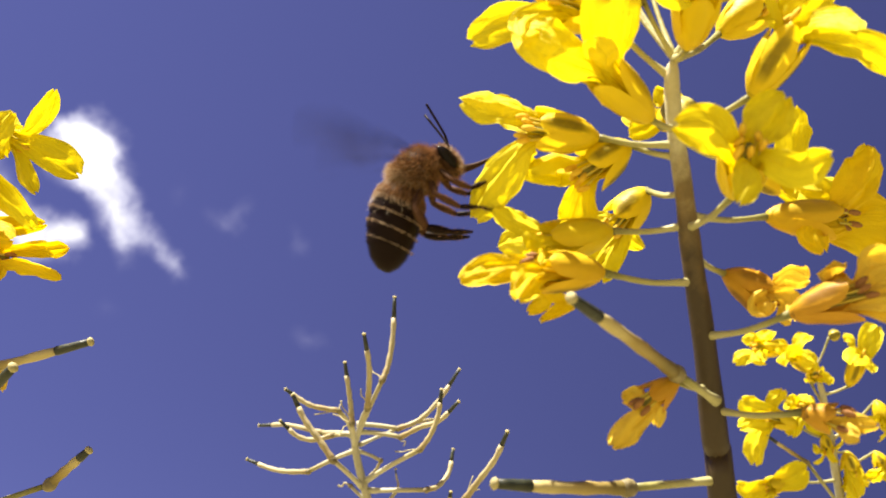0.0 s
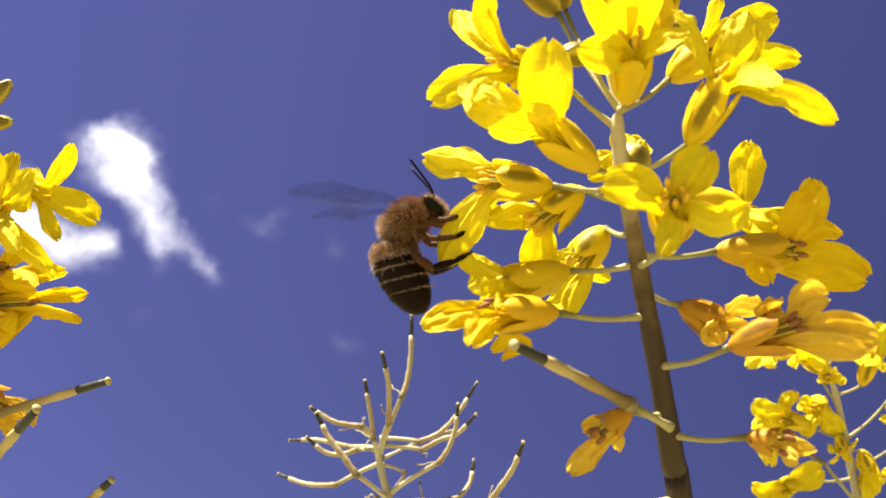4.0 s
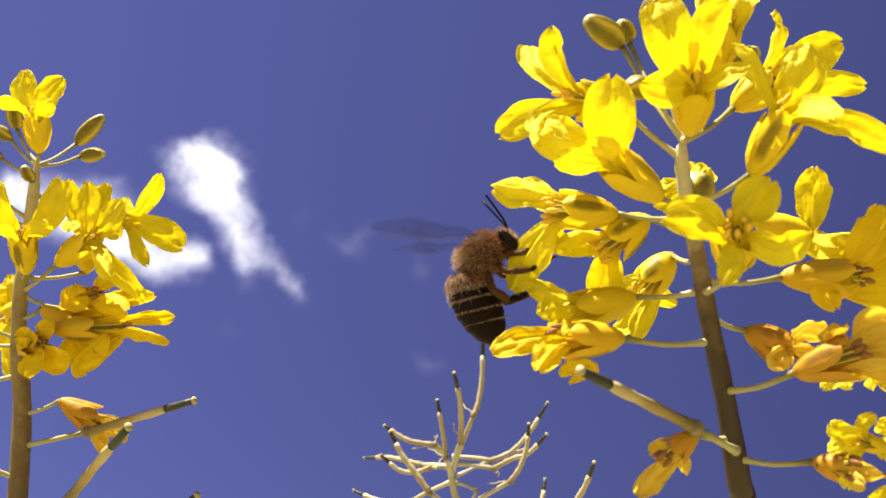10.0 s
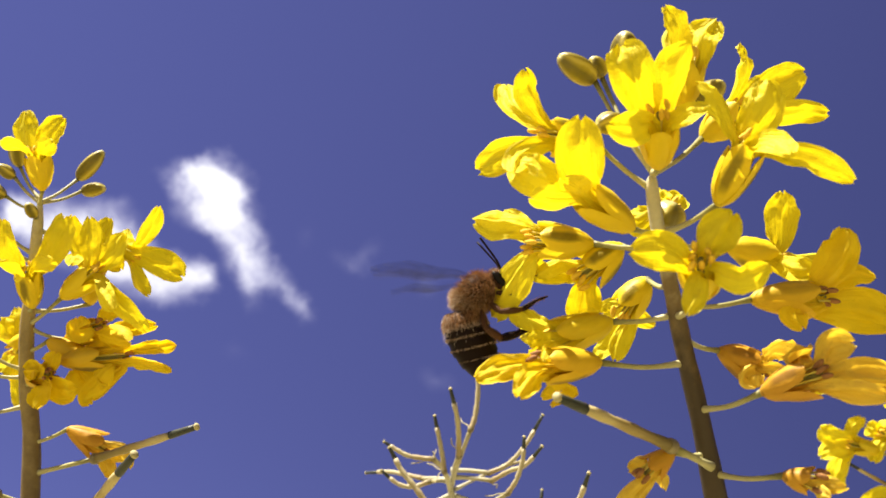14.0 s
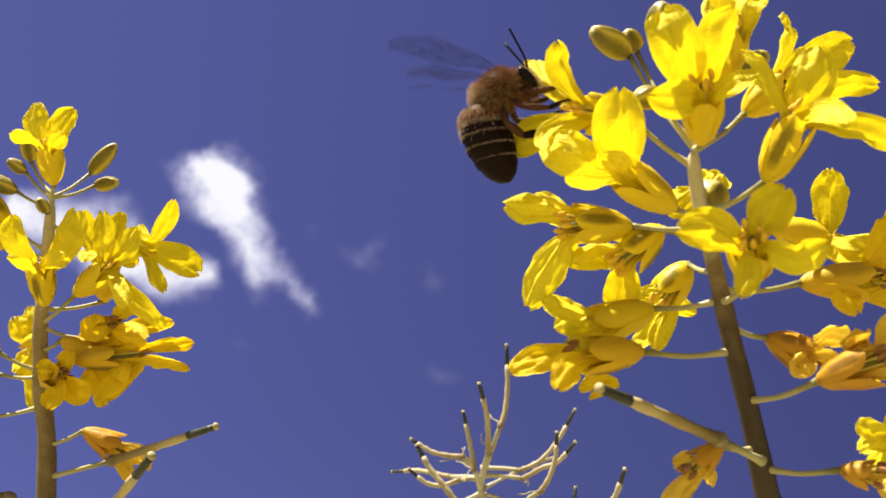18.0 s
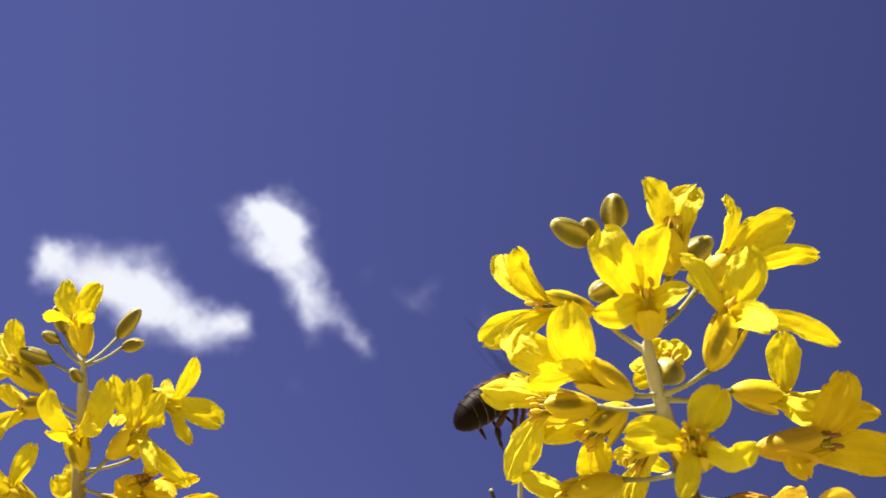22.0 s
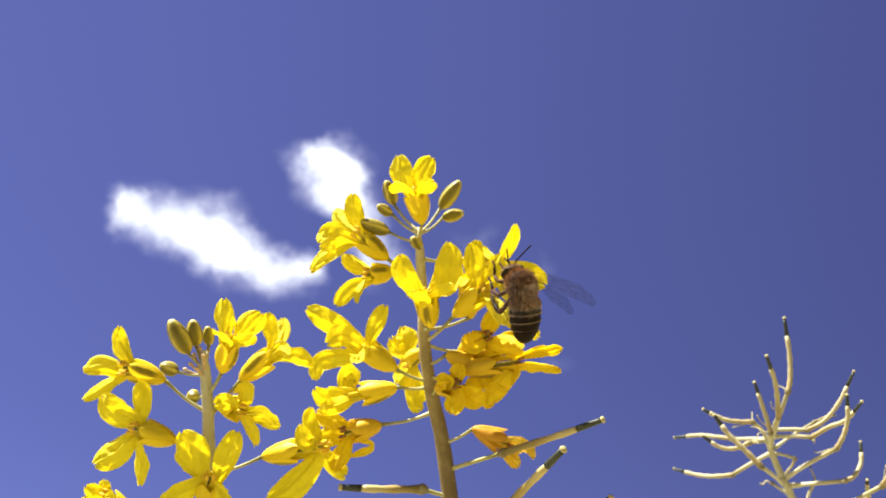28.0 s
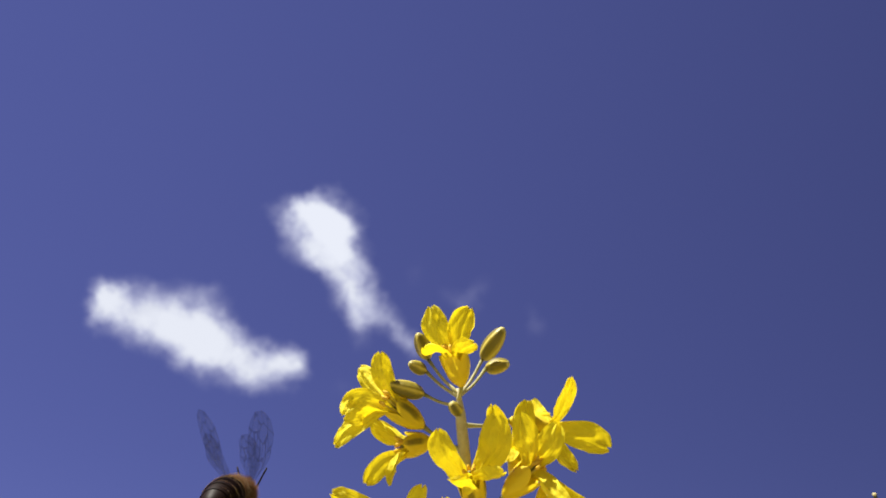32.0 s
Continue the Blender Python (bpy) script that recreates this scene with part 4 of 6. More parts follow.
pod(PLANT, [(1.7, 20.4, -55.7), (12.2, 17.6, -53.0)], [(21.6, 8.9, -48.8), (29.7, 2.2, -44.7)], 0.8)
pod(PLANT, [(2.3, 23.2, -64.9), (27.4, 22.8, -54.1)], [(30.3, 21.3, -51.8), (33.1, 19.9, -49.7)], 0.7)
pod(PLANT, [(1.2, 18.6, -49.6), (-2.6, 14.0, -48.9)], [(-8.3, 8.0, -49.9), (-14.1, 3.0, -50.4)], 0.8)

# short plant beside it
ORIGIN = (-0.108, 0.095, 1.169)
PLANT = plant('rapeseed_plant', ORIGIN, (-4.0, 49.3), LABELS['rape_c'])
stem(PLANT, [(0.2, 0.2, -0.0), (0.1, 2.1, -4.4), (-0.1, 4.7, -10.2), (-0.6, 7.1, -16.0), (-0.9, 10.5, -23.7), (-1.0, 12.2, -27.6), (-1.7, 21.0, -56.2), (-2.2, 27.4, -85.5), (-2.6, 32.1, -115.2), (-2.9, 35.4, -145.0), (-3.3, 40.3, -204.8), (-3.6, 43.7, -264.7), (-3.8, 46.2, -324.6), (-3.9, 48.0, -384.6), (-4.0, 49.3, -444.6), (-4.0, 49.3, -1169.0)], 1.05, 1.45, PALE_STEM)
flower(PLANT, (-0.0, 3.8, -8.2), (4.7, 1.2, -4.4), (7.3, -1.1, 0.5), [(6.6, -3.2, 4.4, 7.0, -4.8, 8.2, 4.7, 0.0), (9.7, -0.0, 3.4, 12.8, 0.0, 6.5, 4.6, 20.0), (8.4, -3.9, -0.0, 8.3, -7.8, 0.5, 3.6, -40.0), (11.4, -2.5, 0.2, 15.1, -4.4, 0.3, 3.6, 40.0)])
flower(PLANT, (-0.2, 5.1, -11.1), (5.9, 5.6, -4.8), (12.6, 6.3, 0.7), [(11.6, 4.8, 5.3, 11.4, 3.5, 7.9, 3.2, 40.0), (12.0, 8.6, 5.4, 11.2, 9.1, 8.7, 3.3, 20.0), (17.0, 7.8, -0.6, 20.1, 8.8, -1.9, 3.9, 20.0), (16.6, 2.7, -0.3, 19.5, 1.3, -2.1, 3.4, 0.0)])
flower(PLANT, (-0.2, 5.1, -11.1), (-6.7, -1.3, -6.0), (-12.1, -5.7, -4.7), [(-13.7, -7.5, 0.1, -13.5, -8.8, 3.0, 3.1, 40.0), (-16.6, -8.1, -4.4, -19.2, -9.9, -5.9, 3.9, 20.0), (-16.6, -6.3, -8.1, -20.6, -7.0, -10.8, 3.2, 20.0), (-17.4, -4.3, -0.4, -19.5, -3.7, 1.3, 2.4, 0.0)])
flower(PLANT, (-0.7, 7.9, -17.9), (-3.9, 1.7, -17.2), (-9.3, -2.7, -15.9), [(-13.0, -5.9, -13.0, -15.2, -8.1, -10.5, 5.5, 0.0), (-8.2, -4.4, -11.2, -8.0, -6.1, -7.3, 3.8, 20.0), (-13.5, -3.8, -20.7, -16.2, -5.3, -22.8, 5.3, 0.0), (-9.0, -1.2, -21.5, -8.9, -0.2, -25.9, 3.8, 20.0)])
flower(PLANT, (-0.2, 5.5, -12.1), (1.8, 5.7, -9.5), (7.1, 5.2, -10.5), [(8.7, 3.9, -8.5, 8.7, 2.7, -6.1, 4.5, 0.0), (6.1, 2.1, -10.1, 4.5, 0.5, -10.9, 3.8, 0.0), (12.2, 6.0, -12.1, 15.4, 7.3, -14.0, 4.1, 20.0), (9.3, 5.8, -14.7, 10.8, 6.7, -17.7, 3.6, 20.0)])
flower(PLANT, (-1.0, 12.5, -28.6), (1.0, 7.7, -30.0), (2.9, 4.8, -24.4), [(0.4, 1.4, -19.7, -0.6, -0.9, -16.0, 7.4, 0.0), (6.7, 4.2, -19.2, 8.5, 3.3, -15.3, 4.6, 30.0), (-1.5, 1.7, -27.5, -3.7, -0.1, -28.5, 4.4, -20.0), (6.9, 4.5, -27.3, 9.5, 3.8, -28.3, 3.9, 0.0)])
flower(PLANT, (-1.0, 12.5, -28.6), (-14.3, 3.7, -29.8), (-17.6, 1.2, -27.9), [(-19.5, 0.1, -27.4, -21.1, -1.4, -25.9, 3.9, 0.0), (-18.7, 1.1, -26.2, -18.3, 0.5, -24.4, 2.8, 0.0), (-14.9, -0.6, -28.9, -12.4, -1.3, -30.0, 4.0, 0.0), (-18.0, -1.9, -29.5, -19.2, -4.3, -30.7, 3.8, 0.0)])
flower(PLANT, (-0.8, 9.6, -21.8), (8.3, 12.9, -18.1), (18.5, 15.8, -16.1), [(16.6, 15.0, -11.2, 17.2, 14.0, -8.5, 3.2, 40.0), (17.2, 13.6, -15.4, 16.8, 11.9, -12.2, 3.7, 30.0), (13.9, 15.7, -23.4, 9.5, 15.0, -26.4, 5.4, 0.0), (20.5, 19.3, -18.9, 23.4, 19.3, -20.9, 4.1, 0.0), (18.6, 19.5, -13.5, 21.2, 21.5, -12.5, 3.5, 0.0)])
bud(PLANT, (0.1, 1.7, -3.4), (-1.9, -1.6, -1.0), (-3.8, -6.3, 4.5), 2.2)
bud(PLANT, (0.1, 1.7, -3.4), (-2.3, 0.8, 1.2), (-1.8, -2.2, 5.7), 1.9)
bud(PLANT, (0.1, 1.5, -2.9), (-1.3, 3.3, 2.1), (-0.5, 1.0, 5.3), 1.4)
bud(PLANT, (0.1, 2.1, -4.4), (-4.0, -1.1, -4.5), (-6.4, -3.8, -3.7), 1.5)
bud(PLANT, (-0.0, 3.8, -8.2), (-2.7, 4.8, -7.9), (-4.1, 3.0, -8.2), 1.5)
stub(PLANT, (-0.2, 2.5, -4.6), (-1.2, -1.1, -3.1))
stub(PLANT, (-0.2, 2.5, -4.6), (-1.7, 0.0, -0.9))
stub(PLANT, (-0.2, 2.5, -4.6), (-1.2, 0.8, 0.6))
stub(PLANT, (-0.2, 2.5, -4.6), (-2.9, -0.4, -3.9))
stub(PLANT, (-0.2, 2.5, -4.6), (-1.1, 3.1, 0.9))
stub(PLANT, (-0.2, 2.5, -4.6), (1.1, -1.8, -4.4))
stub(PLANT, (-0.2, 2.5, -4.6), (1.8, -1.4, -1.9))

# small plant farther off
ORIGIN = (0.087, 0.237, 1.208)
PLANT = plant('rapeseed_plant', ORIGIN, (29.4, 62.1), LABELS['rape_d'])
stem(PLANT, [(-0.2, 0.3, 0.3), (1.9, 3.6, -5.5), (3.8, 7.7, -12.8), (5.5, 11.7, -20.1), (7.4, 15.7, -27.3), (8.2, 17.4, -30.4), (13.2, 27.9, -58.0), (16.8, 35.6, -86.8), (19.5, 41.2, -116.1), (21.4, 45.3, -145.8), (24.2, 51.1, -205.5), (26.2, 55.3, -265.3), (27.6, 58.3, -325.2), (28.7, 60.5, -385.1), (29.4, 62.1, -445.1), (29.4, 62.1, -1208.0)], 0.70, 1.25, PALE_STEM)
flower(PLANT, (0.1, 0.9, -0.7), (-7.5, -2.7, 3.5), (-14.5, -4.1, 2.6), [(-18.4, -4.4, -0.1, -20.2, -3.5, -1.7, 4.7, 41.0), (-16.5, -4.9, 4.4, -17.2, -4.9, 6.3, 4.6, -45.0), (-13.1, -4.1, 5.1, -10.7, -3.0, 7.8, 4.6, -60.0), (-15.0, -7.4, -0.8, -13.9, -8.9, -2.9, 4.8, 60.0)])
flower(PLANT, (0.1, 0.9, -0.7), (-1.2, 0.7, -0.8), (-5.7, -3.0, 2.3), [(-9.5, -5.0, 2.9, -11.7, -5.1, 3.1, 4.6, 36.0), (-4.1, -3.7, 5.3, -2.0, -2.8, 7.5, 4.6, -52.0), (-3.7, -4.6, 0.6, -1.3, -4.6, -1.1, 4.6, -12.0), (-8.3, -8.2, -0.2, -9.2, -10.2, -2.8, 6.3, -60.0)])
flower(PLANT, (1.9, 3.6, -5.5), (7.9, 2.5, -3.2), (10.0, -1.0, 3.3), [(8.2, -3.2, 6.5, 6.1, -3.5, 8.1, 4.6, 52.0), (12.7, -3.6, 8.1, 14.2, -3.7, 10.8, 5.9, -16.0), (11.6, -2.6, 1.1, 12.4, -2.7, -1.4, 4.6, -40.0), (8.2, -6.2, 1.3, 5.9, -8.4, -1.7, 6.5, 49.0)])
flower(PLANT, (4.4, 9.0, -15.2), (-4.6, 4.3, -13.6), (-11.0, 1.8, -12.9), [(-16.1, -0.9, -11.2, -18.6, -1.4, -9.6, 5.9, -20.0), (-10.3, -0.1, -9.3, -8.3, -0.2, -6.2, 4.9, -53.0), (-16.2, 0.4, -15.0, -18.8, 1.0, -16.5, 5.7, 43.0), (-14.3, 3.0, -19.1, -14.6, 6.3, -23.7, 6.6, 52.0)])
flower(PLANT, (3.2, 6.3, -10.3), (1.7, 8.1, -9.9), (-3.0, 4.3, -9.2), [(-2.4, 3.8, -7.2, -1.4, 4.4, -5.4, 4.6, -44.0), (-5.5, 3.7, -8.2, -6.9, 4.2, -7.3, 4.6, 1.0), (-0.3, 4.5, -12.2, 3.1, 6.7, -14.5, 5.6, 14.0), (-5.2, 3.8, -13.2, -5.9, 5.1, -16.3, 5.1, 43.0)])
flower(PLANT, (6.4, 13.7, -23.7), (-6.2, 10.0, -25.6), (-11.3, 8.3, -28.4), [(-16.2, 6.6, -29.1, -19.0, 6.5, -28.4, 5.2, -25.0), (-14.4, 6.5, -31.5, -15.8, 6.1, -33.0, 4.6, 31.0), (-7.0, 7.4, -26.3, -1.7, 8.4, -22.8, 6.6, -8.0), (-11.4, 6.6, -31.6, -10.6, 6.1, -33.4, 4.6, 60.0)])
flower(PLANT, (2.5, 5.0, -7.9), (-1.4, 3.2, -1.4), (-0.2, 1.2, -1.3), [(-0.7, 2.1, -2.1, -1.4, 3.6, -2.7, 3.2, -18.0), (1.9, 2.3, -0.3, 3.0, 4.5, 0.8, 3.2, -15.0), (1.9, -0.1, -2.9, 3.1, 0.0, -4.1, 3.2, -31.0), (-0.4, -1.3, -0.6, -1.1, -2.4, 0.2, 3.2, 32.0)])
flower(PLANT, (4.9, 10.3, -17.6), (8.4, 10.8, -17.3), (9.6, 12.0, -21.8), [(10.6, 13.2, -25.9, 11.0, 14.6, -27.6, 4.6, -5.0), (8.7, 13.9, -24.9, 7.5, 15.8, -25.9, 4.6, -30.0), (11.7, 11.5, -24.4, 13.1, 11.4, -25.2, 4.6, 60.0), (9.2, 12.7, -27.4, 8.3, 13.7, -29.8, 5.5, -38.0)])
flower(PLANT, (4.4, 9.0, -15.2), (14.9, 6.0, -5.4), (16.7, 6.8, -9.3), [(14.6, 6.0, -10.5, 12.4, 5.6, -10.3, 4.6, -46.0), (19.2, 6.9, -7.5, 20.6, 7.4, -4.6, 4.6, 55.0), (17.6, 5.8, -11.6, 17.9, 5.2, -12.6, 4.6, 14.0), (16.1, 5.4, -13.8, 14.8, 4.7, -15.8, 4.7, -60.0)])
flower(PLANT, (5.8, 12.3, -21.3), (15.3, 11.7, -16.5), (17.0, 12.0, -19.9), [(14.9, 11.4, -21.6, 12.7, 11.3, -21.8, 4.6, -45.0), (19.6, 12.8, -19.0, 21.1, 13.9, -17.0, 4.6, 48.0), (18.1, 11.6, -23.3, 18.4, 11.7, -24.8, 4.6, -33.0), (15.5, 9.4, -23.5, 13.5, 7.9, -24.7, 4.8, -59.0)])
flower(PLANT, (3.8, 7.7, -12.8), (2.3, 6.3, -15.0), (2.9, 7.3, -17.9), [(1.2, 7.4, -20.7, -0.5, 7.7, -21.6, 3.7, -55.0), (5.3, 8.2, -17.1, 6.9, 9.1, -15.0, 3.7, 60.0), (3.9, 6.5, -20.6, 4.4, 6.0, -21.7, 3.7, -41.0), (1.4, 8.1, -17.9, 0.0, 8.8, -17.0, 3.7, -60.0)])
bud(PLANT, (-0.2, 0.3, 0.3), (2.8, -2.7, 7.3), (5.3, -3.8, 8.2), 1.7)
pod(PLANT, [(8.0, 17.1, -29.8), (-1.6, 8.7, -21.4)], [(-7.6, 4.4, -19.5), (-12.1, 1.5, -17.8)], 0.5)

# faded stalk with pods
ORIGIN = (-0.018, 0.205, 1.175)
PLANT = plant('rapeseed_plant', ORIGIN, (30.8, 57.6), LABELS['dry_d'])
dry_stalk, dry_foot = PLANT, tuple(PLANT.location)
stem(PLANT, [(-0.0, -0.0, -0.2), (0.5, 1.3, -2.6), (1.6, 3.7, -7.0), (4.3, 8.0, -14.5), (6.8, 12.7, -22.9), (12.5, 23.3, -50.4), (16.6, 31.0, -79.0), (19.6, 36.6, -108.4), (21.8, 40.7, -138.0), (24.9, 46.6, -197.6), (27.2, 50.8, -257.4), (28.8, 53.8, -317.3), (30.0, 56.0, -377.3), (30.8, 57.6, -437.3), (30.8, 57.6, -1175.0)], 0.75, 1.2, PALE_STEM)
pod(PLANT, [(0.6, 1.5, -3.0), (3.2, -3.4, 1.5), (6.9, -9.1, 8.0)], [(7.7, -9.1, 11.4), (8.1, -10.3, 17.4), (7.8, -12.8, 25.7)], 0.55, dry=True)
pod(PLANT, [(0.9, 1.2, -2.4), (2.4, -3.0, 1.0), (4.0, -6.4, 2.5)], [(4.4, -9.6, 5.9), (4.5, -13.3, 9.7), (3.5, -17.7, 14.7)], 0.55, dry=True)
pod(PLANT, [(0.7, 1.7, -3.3), (1.5, -5.5, -2.4), (2.5, -11.9, -2.7)], [(2.0, -12.9, 0.3), (1.2, -14.4, 4.0), (0.1, -16.4, 8.7)], 0.5, dry=True)
pod(PLANT, [(0.5, 1.3, -2.6), (-0.5, -2.9, 0.2), (-2.2, -6.4, 1.5)], [(-7.5, -7.3, 1.8), (-10.7, -8.1, 3.0), (-13.6, -9.2, 4.5)], 0.5, dry=True)
pod(PLANT, [(2.7, 6.1, -11.3), (1.1, -3.1, -10.7), (-0.3, -11.9, -10.5)], [(-3.6, -13.1, -6.8), (-6.9, -14.2, -3.3), (-9.8, -15.7, 1.2)], 0.6, dry=True)
pod(PLANT, [(0.5, 0.6, -1.3), (-4.3, 4.2, -0.2), (-8.6, 8.2, 0.7)], [(-14.2, 10.3, 2.1), (-19.2, 12.7, 3.2), (-26.0, 15.2, 3.3)], 0.5, dry=True)
pod(PLANT, [(-0.1, 0.7, -1.6), (-1.6, -0.7, -1.9), (-3.8, -1.8, -2.6)], [(-7.4, -1.8, -3.9), (-11.1, -2.6, -3.6), (-14.9, -4.7, -1.1)], 0.5, dry=True)
pod(PLANT, [(1.5, 2.2, -4.0), (-3.9, 3.2, -6.4), (-9.4, 4.4, -9.3)], [(-14.7, 6.2, -9.2), (-19.4, 8.0, -8.3), (-25.1, 8.9, -6.5)], 0.5, dry=True)
pod(PLANT, [(0.8, -0.3, 0.7), (5.5, 0.2, 0.9), (9.9, 0.7, 0.7)], [(14.1, 1.4, 3.2), (18.1, 0.7, 7.8), (22.0, -0.9, 14.6)], 0.5, dry=True)
pod(PLANT, [(1.1, 0.4, -0.7), (6.2, 0.6, -0.7), (10.7, 0.7, -1.1)], [(15.1, -1.4, 0.8), (19.1, -3.1, 1.9), (23.2, -6.0, 5.5)], 0.5, dry=True)
pod(PLANT, [(1.8, 1.8, -3.2), (5.6, 6.2, 0.7), (10.9, 10.7, 5.1)], [(13.0, 13.2, 6.6), (14.5, 15.6, 7.9), (15.7, 18.4, 8.5)], 0.35, dry=True)
pod(PLANT, [(3.2, 5.6, -10.1), (10.1, -1.7, -7.8), (16.7, -8.7, -6.1)], [(18.6, -9.7, -3.2), (19.9, -11.1, 0.7), (20.3, -13.2, 5.4)], 0.5, dry=True)
pod(PLANT, [(4.2, 6.6, -11.8), (10.7, 4.8, -11.6), (17.2, 3.2, -11.4)], [(19.2, 5.4, -9.9), (21.1, 6.7, -6.4), (21.5, 6.8, -1.2)], 0.5, dry=True)
pod(PLANT, [(6.8, 12.1, -21.7), (16.9, 7.9, -16.3), (25.4, 4.2, -12.5)], [(28.3, 1.2, -9.0), (31.6, -1.9, -4.9), (33.9, -5.6, -0.1)], 0.6, dry=True)
pod(PLANT, [(1.8, 2.5, -4.5), (4.0, 4.7, -4.6), (5.8, 6.9, -5.0)], [(4.8, 8.3, -6.5), (3.5, 9.5, -7.6), (2.0, 10.7, -8.9)], 0.3, dry=True)
pod(PLANT, [(6.7, 10.4, -18.4), (8.1, 9.4, -13.6), (9.9, 9.3, -10.5)], [(9.9, 9.2, -9.1), (9.4, 9.1, -7.9), (9.0, 8.7, -6.1)], 0.2, dry=True)
pod(PLANT, [(4.3, 7.9, -14.2), (1.3, 7.4, -12.1), (-0.2, 7.6, -10.9)], [(-1.6, 7.6, -10.3), (-2.3, 8.3, -10.9), (-3.1, 8.7, -10.8)], 0.2, dry=True)
pod(PLANT, [(6.7, 11.0, -19.5), (12.9, 9.4, -16.3), (20.4, 9.1, -15.2)], [(21.9, 8.4, -14.3), (21.9, 6.9, -12.5), (22.1, 5.5, -10.8)], 0.5, dry=True)


# ---- bee ----
def fur(bm, points, length, width, lean, rnd):
    for p, nrm in points:
        way = (nrm + lean + Vector((rnd.uniform(-0.6, 0.6), rnd.uniform(-0.6, 0.6), rnd.uniform(-0.6, 0.6)))).normalized()
        side = way.orthogonal().normalized() * width
        side = Matrix.Rotation(rnd.uniform(0, 6.3), 3, way) @ side
        l = length * rnd.uniform(0.6, 1.15)
        vs = [bm.verts.new(p - side), bm.verts.new(p + side), bm.verts.new(p + way * l)]
        bm.faces.new(vs)


def egg_points(centre, half, count, rnd, keep):
    out = []
    while len(out) < count:
        v = Vector((rnd.gauss(0, 1), rnd.gauss(0, 1), rnd.gauss(0, 1))).normalized()
        if keep(v):
            p = Vector((v.x * half[0], v.y * half[1], v.z * half[2]))
            nrm = Vector((v.x / half[0], v.y / half[1], v.z / half[2])).normalized()
            out.append((centre + p, nrm))
    return out


def egg(bm, centre, half, rings=12, sides=18):
    m = Matrix.LocRotScale(centre, None, half)
    bmesh.ops.create_uvsphere(bm, u_segments=sides, v_segments=rings, radius=1.0, matrix=m)


def leg(bee, points, radii, label=""):
    """A leg of straight joints that turns about its hip: brown thigh and shin, dark thin foot, short hair."""
    hip = Vector(points[0]) * MM
    joints = [Vector(p) * MM - hip for p in points]
    line, rr = [], []
    for k in range(len(joints) - 1):
        for q in range(5):
            w = q / 5
            line.append(joints[k].lerp(joints[k + 1], w))
            rr.append(MM * (radii[k] + (radii[k + 1] - radii[k]) * w) * (0.6 + 0.34 * math.sin(math.pi * w)))
    line.append(joints[-1])
    rr.append(MM * radii[-1] * 0.7)
    cut = 5 * (len(joints) - 3)
    bm = bmesh.new()
    tube(bm, line[:cut + 1], rr[:cut + 1], 8)
    upper = part("leg", bm, BEE_LEG, bee, label)
    bm = bmesh.new()
    tube(bm, line[cut:], rr[cut:], 8)
    part("foot", bm, BEE_DARK, upper, "dark foot")
    rnd = random.Random(len(line))
    bm = bmesh.new()
    pts = []
    for k in range(320):
        i = rnd.randrange(1, len(line) - 2)
        nrm = Vector((rnd.gauss(0, 1), rnd.gauss(0, 1), rnd.gauss(0, 1))).normalized()
        pts.append((line[i].lerp(line[i + 1], rnd.random()) + nrm * rr[i] * 0.9, nrm))
    fur(bm, pts, 0.34 * MM, 0.014 * MM, (line[-1] - line[0]).normalized() * 0.6, rnd)
    part("fur", bm, BEE_HAIR, upper, "short leg hair")
    return upper, hip


